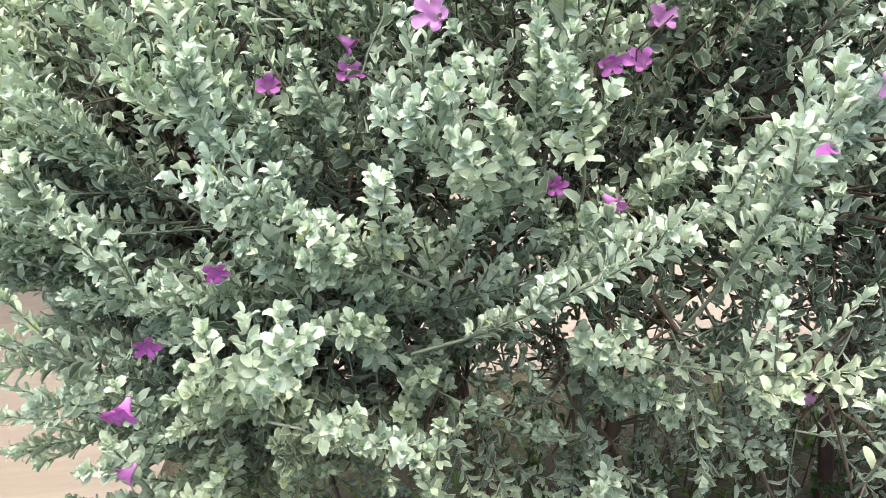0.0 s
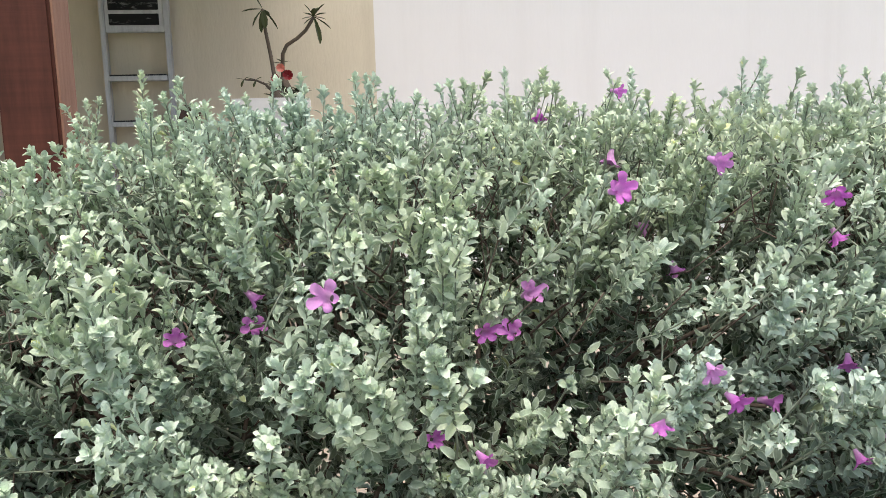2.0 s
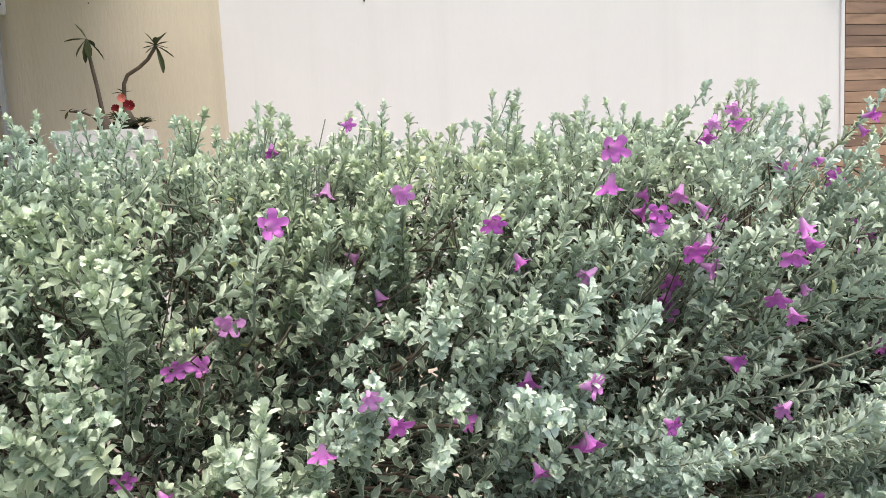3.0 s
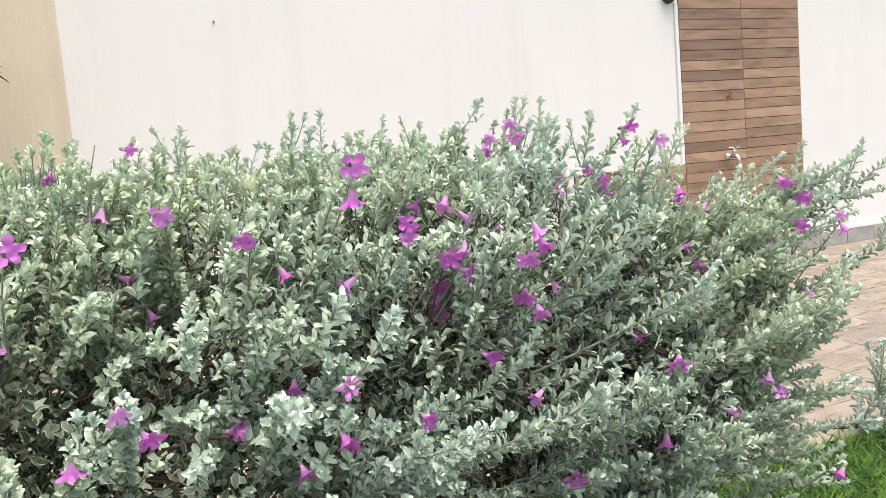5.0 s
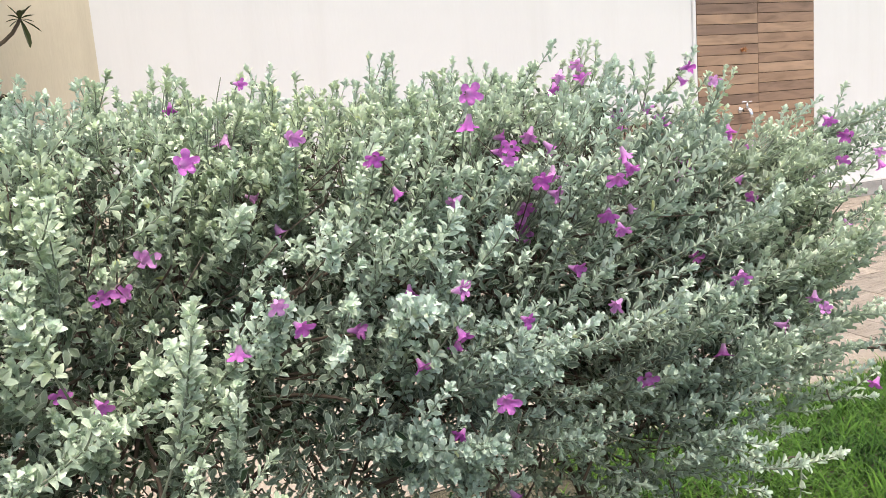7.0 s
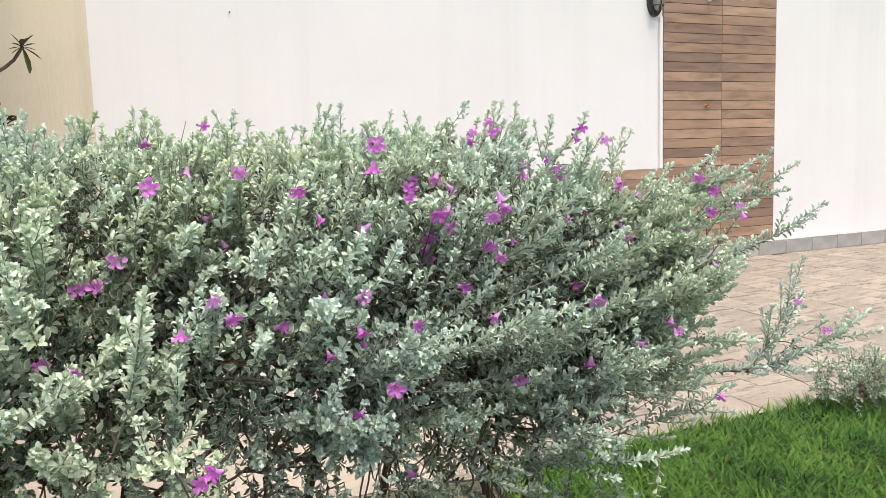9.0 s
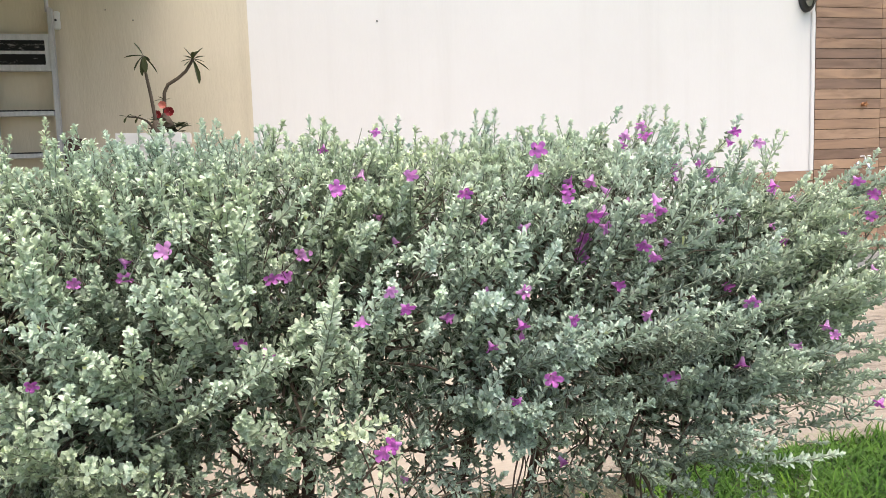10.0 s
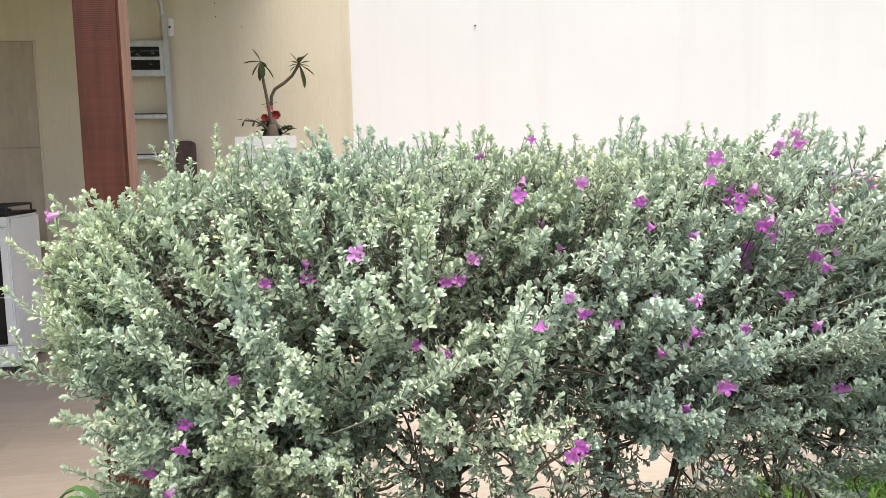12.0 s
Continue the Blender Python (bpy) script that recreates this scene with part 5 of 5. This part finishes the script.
    # broad old leaves deep in the crown and down its back, darkened for shade
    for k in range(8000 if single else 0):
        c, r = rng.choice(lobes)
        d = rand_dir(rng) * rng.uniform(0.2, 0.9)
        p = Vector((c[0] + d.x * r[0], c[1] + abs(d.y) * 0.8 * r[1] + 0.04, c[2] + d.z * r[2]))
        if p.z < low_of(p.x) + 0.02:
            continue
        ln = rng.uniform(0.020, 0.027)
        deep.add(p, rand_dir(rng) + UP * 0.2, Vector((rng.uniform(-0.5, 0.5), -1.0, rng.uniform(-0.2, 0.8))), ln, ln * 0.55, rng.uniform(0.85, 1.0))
    for b0, t0, young in sprays:
        if single and lobes_value(lobes, b0) > 0.96:
            continue
        bend = Vector((rng.uniform(-0.02, 0.02), rng.uniform(-0.02, 0.02), -rng.uniform(0.0, 0.03)))
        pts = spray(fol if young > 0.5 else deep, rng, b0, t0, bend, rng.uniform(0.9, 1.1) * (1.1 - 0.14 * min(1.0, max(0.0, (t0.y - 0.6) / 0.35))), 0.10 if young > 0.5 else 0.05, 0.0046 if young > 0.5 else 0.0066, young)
        shoots.append((pts, 0.0014, 0.0008))
        root = attach(b0)
        if b0.z > 0.56 and (root - b0).length > 0.08:
            root = b0 + (root - b0).normalized() * 0.08
        mid = (root + b0) / 2 + rand_dir(rng) * 0.035 - UP * 0.02
        twigs.append(([root, root.lerp(mid, 0.6), mid, mid.lerp(b0, 0.6), b0], rng.uniform(0.0008, 0.0014), 0.0008))
    # plumes: a leading shoot with side shoots that fan from it
    made, tries = 0, 0
    while made < n_plume and tries < n_plume * 80:
        tries += 1
        c, r = rng.choice(lobes)
        d = rand_dir(rng)
        p = Vector((c[0] + d.x * r[0], c[1] + d.y * r[1], c[2] + d.z * r[2]))
        if lobes_value(lobes, p) < 0.95 or p.z < low_of(p.x) + 0.06:
            continue
        if single and p.z < 1.0 and noise.noise(p * 7.0 + Vector((1.1, 4, 2.7))) < -0.25:
            continue
        if single and p.y > 1.1 and rng.random() < 0.75:
            continue
        nrm = lobes_normal(lobes, p)
        front = single and nrm.y < -0.3
        way = (growth(p, nrm) + UP * rng.uniform(0.0, 0.3 if front else 0.55) + rand_dir(rng) * 0.26).normalized()
        tip = p + way * rng.uniform(0.03, 0.085) * (0.45 if nrm.z > 0.7 or (single and p.x < -0.22) else 1.3 if front and p.z < 0.85 else 1)
        if crowded(tip):
            continue
        made += 1
        size = rng.uniform(0.92, 1.1) * (1.14 - 0.18 * min(1.0, max(0.0, (tip.y - 0.6) / 0.35)))
        # low plumes are darkened for age and for the shade near the ground
        lit_tone = drift(p) * (0.66 + 0.34 * min(1.0, max(0.0, (p.z - 0.55) / 0.25))) if single else 1.0
        tip -= way * 0.06 * (1 - lit_tone)
        plume(tip, way, rng.uniform(0.18, 0.32), size, lit_tone, rng.randint(4, 7))
    # leaders below 0.73 m are toned darker, as if shaded from above
    for x, y, z, dx, dy, dz, ln in leaders:
        plume(Vector((x, y, z)), Vector((dx, dy, dz)).normalized(), ln, 1.1, 1.0 if z > 0.73 else 0.86, rng.randint(8, 11) if z > 0.73 else rng.randint(4, 6))
    # the long boughs, each with side shoots
    for a, b, pull in boughs:
        a, b = Vector(a), Vector(b)
        # low boughs are toned down to hold the shade under the crown
        pts = spray(fol, rng, a, b, Vector(pull), 1.04 if a.x < 0.95 else 0.98, 0.06, 0.0036, 0.72 if b.z < 0.56 and a.x < 0.9 else 1.0, 0.2)
        shoots.append((pts, 0.0016, 0.0009))
        root = nearest(a)
        way_in = curve_points(root, a, rand_dir(rng) * 0.02 - UP * 0.02, 7)
        twigs.append(([way_in[0]] + [q + rand_dir(rng) * 0.003 for q in way_in[1:-1]] + [way_in[-1]], 0.0034, 0.0022))
        nodes += pts[1:7]
        ln = (b - a).length
        for _ in range(int(ln / (0.024 if a.x > 1.3 else 0.038))):
            f = rng.uniform(0.05, 0.80)
            p = pts[int(f * 8)]
            way = ((b - a).normalized() * 0.8 + rand_dir(rng) * (0.5 if a.x > 1.0 else 0.65) + UP * (0.12 if a.x > 1.0 else 0.3)).normalized()
            sp = spray(fol, rng, p, p + way * min(rng.uniform(0.06, 0.15), 0.25 * ln + 0.02, 0.8 * (1 - f) * ln + 0.025), Vector((0, 0, -0.01)), 0.98, 0.05, 0.0042, 0.76 if b.z < 0.56 and a.x < 0.9 else 1.0, 0.13)
            shoots.append((sp, 0.0016, 0.0009))
    # low shoots hung below the crown, basal ones between the trunks, darkened as shade
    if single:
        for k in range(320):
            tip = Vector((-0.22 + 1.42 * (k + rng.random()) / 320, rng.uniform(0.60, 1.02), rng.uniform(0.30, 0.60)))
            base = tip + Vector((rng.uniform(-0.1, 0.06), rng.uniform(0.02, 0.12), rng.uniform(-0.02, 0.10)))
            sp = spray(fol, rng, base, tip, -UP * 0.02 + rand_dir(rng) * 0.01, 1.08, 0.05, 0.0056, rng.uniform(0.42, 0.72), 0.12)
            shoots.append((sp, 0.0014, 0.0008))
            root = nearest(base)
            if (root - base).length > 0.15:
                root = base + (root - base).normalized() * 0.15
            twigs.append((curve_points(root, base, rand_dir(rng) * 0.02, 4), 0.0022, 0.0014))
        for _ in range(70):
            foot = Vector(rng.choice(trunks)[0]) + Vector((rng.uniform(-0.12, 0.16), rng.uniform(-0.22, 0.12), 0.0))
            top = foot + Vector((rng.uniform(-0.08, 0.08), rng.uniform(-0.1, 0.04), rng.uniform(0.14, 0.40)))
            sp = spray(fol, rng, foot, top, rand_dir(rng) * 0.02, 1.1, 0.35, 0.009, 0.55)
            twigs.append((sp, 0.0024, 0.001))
    for p in flowers:
        pv = Vector(p)
        nrm = lobes_normal(lobes, pv)
        open_side = (Vector((0.2, -0.4, 1.0)) - pv).normalized()
        pv = pv + open_side * 0.022
        face = nrm * 0.5 + open_side + Vector((0.0, 0.0, 0.1))
        flower(e, rng, pv, face, rng.uniform(0.0185, 0.0245))
        # the shoot that carries the bloom
        base = pv + Vector((0, 0.06, -0.06)) + rand_dir(rng) * 0.02
        way = (pv - base).normalized()
        sp = spray(fol, rng, base - way * 0.05, pv - open_side * 0.024 + Vector((0, 0, 0.012)) + rand_dir(rng) * 0.008, rand_dir(rng) * 0.01, 1.0, 0.1, 0.0058, 1.0)
        shoots.append((sp, 0.0016, 0.0009))
        root = nearest(sp[0])
        if (root - sp[0]).length > 0.09:
            root = sp[0] + (root - sp[0]).normalized() * 0.09
        twigs.append((curve_points(root, sp[0], rand_dir(rng) * 0.02, 4), 0.0016, 0.0012))
    rows = fol.rows
    # blooms push the leaves in front of them aside
    if flowers:
        P = np.array([tuple(r[0]) for r in rows])
        keep = np.ones(len(rows), dtype=bool)
        bare = np.zeros(len(shoots), dtype=bool)
        mids = np.array([[tuple(q) for q in (pts[2], pts[5], pts[8])] for pts, _, _ in shoots])
        for p in flowers:
            for eye in (Vector((0.1, -0.1, 1.0)), Vector((0.3, -0.45, 1.03)), Vector((0.15, -0.25, 1.06))):
                out = (eye - Vector(p)).normalized()
                at = np.array(tuple(Vector(p) + out * 0.022))
                out = np.array(tuple(out))
                rel = P - at
                along = rel @ out
                off = np.linalg.norm(rel - along[:, None] * out, axis=1)
                keep &= ~((along > -0.004) & (along < 0.20) & (off < (0.017 if p[2] > 0.85 else 0.014) + 0.014 * along))
                rel = mids - at
                along = rel @ out
                off = np.linalg.norm(rel - along[..., None] * out, axis=2)
                bare |= ((along > 0.0) & (along < 0.20) & (off < 0.013)).any(axis=1)
        # deep shaded hollows between the plumes
        for c, r in HOLLOWS:
            q = (P - np.array(c)) / np.array((r * 1.1, 0.12, r * 0.9))
            keep &= (q * q).sum(axis=1) > 1.0
            q = (mids - np.array(c)) / np.array((r * 1.15, 0.13, r * 0.95))
            bare |= ((q * q).sum(axis=2) < 1.0).any(axis=1)
        rows = [r for r, k in zip(rows, keep) if k]
        shoots = [q for q, k in zip(shoots, bare) if not k]
    chosen = set()
    if single:
        near = [i for i, r in enumerate(rows) if 0.05 < r[0][0] < 0.62 and r[0][1] < 0.70 and r[0][2] > 0.72]
        rng.shuffle(near)
        chosen = set(near[:single])
    rest = [r for i, r in enumerate(rows) if i not in chosen]
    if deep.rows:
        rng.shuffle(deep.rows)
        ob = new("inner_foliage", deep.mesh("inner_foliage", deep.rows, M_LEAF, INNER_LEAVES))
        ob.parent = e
        tagged(ob, "older inner leaves darkened for shade within the crown", kind="stuff")
    # foliage in four joined masses from end to end
    rest.sort(key=lambda r: r[0][0])
    cuts = 4 if single else 1
    for q in range(cuts):
        mass = rest[q * len(rest) // cuts:(q + 1) * len(rest) // cuts]
        rng.shuffle(mass)
        for side, forms in (([r for r in mass if r[0][1] < 0.95 or not single], SAGE_LEAVES), ([r for r in mass if r[0][1] >= 0.95 and single], INNER_LEAVES)):
            if side:
                ob = new("foliage", fol.mesh("foliage", side, M_LEAF, forms))
                ob.parent = e
                tagged(ob, "felted silver-green leaves", kind="stuff")
    ob = new("brushwood", twig_mesh("brushwood", twigs))
    ob.data.materials.append(M_TWIG)
    ob.parent = e
    tagged(ob, "thin brown twigs", kind="stuff")
    ob = new("shoot_growth", twig_mesh("shoot_growth", [(p[::2], a, b) for p, a, b in shoots], 3))
    ob.data.materials.append(M_SHOOT)
    ob.parent = e
    tagged(ob, "pale felted young shoots", kind="stuff")
    # the leaves nearest the eye, one by one
    singles = []
    for t in SAGE_LEAVES:
        for age in (0.1, 0.4, 0.75):
            me = bpy.data.meshes.new("leaf")
            me.from_pydata([tuple(v) for v in t[0]], [], t[1])
            me.uv_layers.new(name="UVMap").data.foreach_set("uv", np.array([t[2][i] for f in t[1] for i in f]).ravel())
            me.attributes.new("age", "FLOAT", "POINT").data.foreach_set("value", [age] * len(t[0]))
            me.polygons.foreach_set("use_smooth", [True] * len(t[1]))
            me.materials.append(M_LEAF)
            singles.append(me)
    for i in sorted(chosen):
        p, d, nrm, ln, wd, age = rows[i]
        me = singles[(i % 6) * 3 + (0 if age < 0.25 else 1 if age < 0.6 else 2)]
        o = new("leaf", me)
        d = Vector(d).normalized()
        nv = (Vector(nrm) - d * Vector(nrm).dot(d)).normalized()
        s_ = nv.cross(d)
        m = Matrix((d * ln, s_ * wd, nv * ln)).transposed().to_4x4()
        m.translation = p
        o.matrix_world = m
        o.parent = e
    return e


porch_post()
step_ladder()
wall_hanger()
for hx, hz, hs in ((-0.318, 1.968, 0.007), (-0.474, 2.111, 0.007), (-0.471, 2.028, 0.007), (1.191, 1.983, 0.009), (-0.36, 2.2, 0.007)):
    wall_hook(hx, hz, hs)
cooker()
backsplash()
leaning_board()
desert_roses()
panel = shower_panel()
wall_lamp()
shower_fittings()

# on the sunny upper side most flowers open in twos
pairs = random.Random(77)
FLOWERS_TWIN = tuple((x + pairs.uniform(-0.022, 0.022), y - pairs.uniform(0.0, 0.012), z + pairs.choice((-0.021, 0.019)))
                     for x, y, z in FLOWERS_HIGH + FLOWERS_RIGHT if z > 0.88 and 0.6 < x < 1.4 and pairs.random() < 0.42)
sage_shrub("sage_shrub", "large silvery-green sage shrub with scattered purple bell flowers", LOBES, TRUNKS, RIGHT_BOUGHS + LEFT_BOUGHS + CORNER_BOUGHS + SIDE_BOUGHS + LOW_BOUGHS + FAN_BOUGHS + TIP_BOUGHS, LEADERS_RIGHT + LEADERS_MIDDLE + LEADERS_LEFT + LEADERS_CORNER, FLOWERS_HIGH + FLOWERS_RIGHT + FLOWERS_LOW + FLOWERS_TWIN, 560, 620, 470, 11, 300)
sage_shrub("low_sage_shrub", "small low silver-grey sage bush at the lawn's edge", (((3.02, 1.60, 0.10), (0.22, 0.18, 0.12)),), (((3.0, 1.6, 0.0), (3.05, 1.58, 0.12)),), (((2.95, 1.58, 0.1), (2.86, 1.52, 0.22), (0, 0, 0)), ((3.0, 1.56, 0.1), (2.98, 1.5, 0.26), (0, 0, 0))), (), (), 80, 30, 0, 5, 0, 0.02)


# ---- plants at the foot of the shrub ----
def strap_plant():
    e = thing("strap_leaf_plant", "clump of arching glossy green strap leaves", "plant", (-0.212, 0.43, 0.0))
    rng = random.Random(4)
    for k in range(13):
        a = rng.uniform(0, 6.283) if k > 3 else (3.1, 3.4, 2.7, 4.0)[k]
        reach, height = (rng.uniform(0.05, 0.12), rng.uniform(0.50, 0.60)) if k > 1 else (0.15, 0.67)
        bm = bmesh.new()
        uvl = bm.loops.layers.uv.new("UVMap")
        rows, n = [], 18
        side = Vector((-math.sin(a), math.cos(a), 0))
        for i in range(n + 1):
            t = i / n
            c = Vector((math.cos(a) * reach * t ** 1.5, math.sin(a) * reach * t ** 1.5, height * math.sin(t * 1.9) / math.sin(1.57)))
            w = 0.010 * (1 - t ** 4) * (0.6 + 0.8 * t) + 0.0008
            rows.append([bm.verts.new(c + side * w * u - UP * (0.004 if u == 0 else 0)) for u in (-1, 0, 1)])
        for i, (r, q) in enumerate(zip(rows, rows[1:])):
            for c in range(2):
                f = bm.faces.new((r[c], r[c + 1], q[c + 1], q[c]))
                f.smooth = True
                for lp, u in zip(f.loops, (c, c + 1, c + 1, c)):
                    lp[uvl].uv = (u / 2, i / n)
        part("leaf", bm, M_GREEN, e)


def undergrowth():
    """Green round-leaved seedlings and low weeds in the shade."""
    rng = random.Random(9)
    e = thing("ground_cover", "dark green leafy weeds in the shade under the shrub", "plants", kind="stuff")
    fol = Foliage()
    twigs = []
    for _ in range(260):
        x, y = rng.uniform(0.05, 1.1), rng.uniform(0.72, 1.4)
        b = Vector((x, y, 0))
        h = rng.uniform(0.06, 0.24)
        t = b + Vector((rng.uniform(-0.06, 0.06), rng.uniform(-0.06, 0.06), h))
        pts = spray(fol, rng, b, t, rand_dir(rng) * 0.015, 1.05, 0.25, 0.014, 1.0)
        twigs.append((pts, 0.0018, 0.0009))
    ob = new("weed_foliage", fol.mesh("weed_foliage", fol.rows, M_GREEN, SAGE_LEAVES))
    ob.parent = e
    tagged(ob, kind="stuff")
    ob = new("weed_stalk", twig_mesh("weed_stalk", twigs))
    ob.data.materials.append(M_TWIG)
    ob.parent = e
    tagged(ob, kind="stuff")


def lawn():
    rng = np.random.default_rng(3)
    blade = blade_arrays()
    fol = Foliage()
    for x0, x1, y0, y1, dens in ((1.36, 3.6, 0.75, 1.78, 9500), (-0.4, 1.36, 0.75, 1.55, 700), (1.0, 3.6, -0.6, 0.75, 2600), (3.6, 5.5, -0.6, 1.75, 1800)):
        for _ in range(int((x1 - x0) * (y1 - y0) * dens)):
            x, y = rng.uniform(x0, x1), rng.uniform(y0, y1)
            if y > 1.70 + 0.05 * noise.noise(Vector((x * 5, 0, 0))) + 0.03 * rng.standard_normal():
                continue
            if x < -0.5 + 0.05 * rng.standard_normal():
                continue
            patch = noise.noise(Vector((x * 4, y * 4, 2.0)))
            a = rng.uniform(0, 6.283)
            lean = rng.uniform(0.1, 0.95)
            d = (math.cos(a) * lean, math.sin(a) * lean, 1.0)
            ln = rng.uniform(0.034, 0.082) * (1 + 0.4 * patch)
            fol.add((x, y, -0.008), d, (-math.cos(a), -math.sin(a), lean + 0.2), ln, rng.uniform(0.004, 0.0068), float(np.clip(0.45 + 0.5 * patch + 0.25 * rng.standard_normal(), 0, 1)))
    ob = new("lawn_grass", fol.mesh("lawn_grass", fol.rows, M_GRASS, [blade]))
    tagged(ob, "bright green lawn grass with blades of uneven length", "grass", kind="stuff")


strap_plant()
undergrowth()
lawn()

# ---- pieces: plank tiles, kerb stones, floor tiles, paving ----
def shared_box(w, d, h, bevel=0.003, wave=0.0, seed=0, cuts=1):
    """A slab with its top at z = 0, its edges bevelled and, with wave, uneven."""
    rng = random.Random(seed)
    bm = bmesh.new()
    n = 5 if wave else 1
    outline = []
    corners = ((-w / 2, -d / 2), (w / 2, -d / 2), (w / 2, d / 2), (-w / 2, d / 2))
    for k in range(4):
        a, b = corners[k], corners[(k + 1) % 4]
        for i in range(n):
            t = i / n
            outline.append((a[0] + (b[0] - a[0]) * t + rng.uniform(-wave, wave), a[1] + (b[1] - a[1]) * t + rng.uniform(-wave, wave)))
    inner = [bm.verts.new((x * (1 - 2 * bevel / w), y * (1 - 2 * bevel / d), rng.uniform(-wave, wave) * 0.25)) for x, y in outline]
    outer = [bm.verts.new((x, y, -bevel)) for x, y in outline]
    lowr = [bm.verts.new((x, y, -h)) for x, y in outline]
    bm.faces.new(inner)
    m = len(outline)
    for k in range(m):
        j = (k + 1) % m
        bm.faces.new((outer[k], outer[j], inner[j], inner[k]))
        bm.faces.new((lowr[k], lowr[j], outer[j], outer[k]))
    me = bpy.data.meshes.new("slab")
    bm.normal_update()
    bm.to_mesh(me)
    bm.free()
    return me


def piece(name, mesh, m, parent):
    o = new(name, mesh)
    o.matrix_world = m
    o.parent = parent
    return o


# plank tiles of the shower wall
stand = Matrix.Rotation(radians(90), 4, "X")
wide = shared_box(PXM - PX0 - 0.003, PITCH - 0.005, 0.005, 0.0012, 0.0008)
wide2 = shared_box(PX1 - PXM - 0.003, PITCH - 0.005, 0.005, 0.0012, 0.0008, 4)
low_tile = shared_box(0.50, PITCH - 0.004, 0.005, 0.0012)
for me in (wide, wide2, low_tile):
    me.materials.append(M_PLANK)
for k in range(37):
    z = 0.268 + k * PITCH - PITCH / 2
    piece("plank_tile", wide, Matrix.Translation(((PX0 + PXM) / 2, WALL - 0.011, z)) @ stand, panel)
    piece("plank_tile", wide2, Matrix.Translation(((PXM + PX1) / 2, WALL - 0.011, z + 0.003)) @ stand, panel)
for k in range(9):
    for c in range(2):
        piece("plank_tile", low_tile, Matrix.Translation((PX0 - 0.254 - c * 0.504, WALL - 0.011, 0.885 - PITCH / 2 - k * PITCH)) @ stand, panel)

kerb = tagged(new("kerb", bpy.data.meshes.new("kerb")), "low grey stone plinth along the foot of the wall", "kerb", kind="structure")
finish(kerb, boxed(4.0, 11.0, WALL - 0.045, WALL - 0.001, 0.05, 0.20), M_JOINT)
kstone = shared_box(0.318, 0.115, 0.02, 0.003)
kstone.materials.append(M_KERB)
for k in range(21):
    piece("kerb_stone", kstone, Matrix.Translation((4.17 + 0.322 * k, WALL - 0.064, 0.146)) @ stand, kerb)
bm = bmesh.new()
box(bm, 4.0, 11.0, WALL - 0.064, WALL - 0.002, 0.2045, 0.214, 0.003, 1)
part("coping", bm, M_KERB, kerb)

pave = tagged(new("pavement", bpy.data.meshes.new("pavement")), "stamped stone-pattern paving in warm beige", "pavement", kind="structure")
bm = bmesh.new()
vs = [bm.verts.new(c) for c in ((-4.2, EDGE - 0.01, -0.006), (11, EDGE - 0.01, -0.006), (11, WALL, 0.09 - 0.006), (-4.2, WALL, 0.09 - 0.006))]
bm.faces.new(vs)
vs = [bm.verts.new(c) for c in ((-4.2, -1.9, -0.006), (-0.60, -1.9, -0.006), (-0.60, EDGE - 0.01, -0.006), (-4.2, EDGE - 0.01, -0.006))]
bm.faces.new(vs)
finish(pave, bm, M_JOINT)
stones = []
for sd in range(8):
    me = shared_box(0.205, 0.44 if sd % 2 else 0.36, 0.03, 0.002, 0.003, sd)
    me.materials.append(M_STONE)
    stones.append(me)
rng = random.Random(21)
x = 1.33
while x < 8.6:
    y = EDGE - rng.uniform(0.0, 0.3)
    while y < WALL - 0.1:
        me = rng.choice(stones)
        d = me.vertices[:]
        ln = max(v.co.y for v in d) - min(v.co.y for v in d)
        yc = y + ln / 2
        if yc - ln / 2 > EDGE - 0.06:
            piece("paving_stone", me, slope(x, yc, rng.uniform(-0.0025, 0.001)) @ Matrix.Rotation(rng.uniform(-0.02, 0.02) + (math.pi if rng.random() < 0.5 else 0), 4, "Z"), pave)
        y += ln + 0.004
    x += 0.206

tiles = tagged(new("porch_floor", bpy.data.meshes.new("porch_floor")), "large beige porcelain tiles of the porch floor", "floor", kind="structure")
finish(tiles, boxed(-4.2, -4.19, 1.8, 4.7, 0.0, 0.001), M_JOINT)
big = shared_box(0.5998, 0.5998, 0.012, 0.0003)
big.materials.append(M_SLAB)
for ix in range(9):
    for iy in range(5):
        piece("floor_tile", big, slope(1.22 - 0.30 - 0.6 * ix, EDGE + 0.30 + 0.6 * iy, -0.001), tiles)
for ix in range(6):
    for iy in range(6):
        piece("floor_tile", big, slope(-0.88 - 0.6 * ix, EDGE - 0.302 - 0.6 * iy, -0.001), tiles)
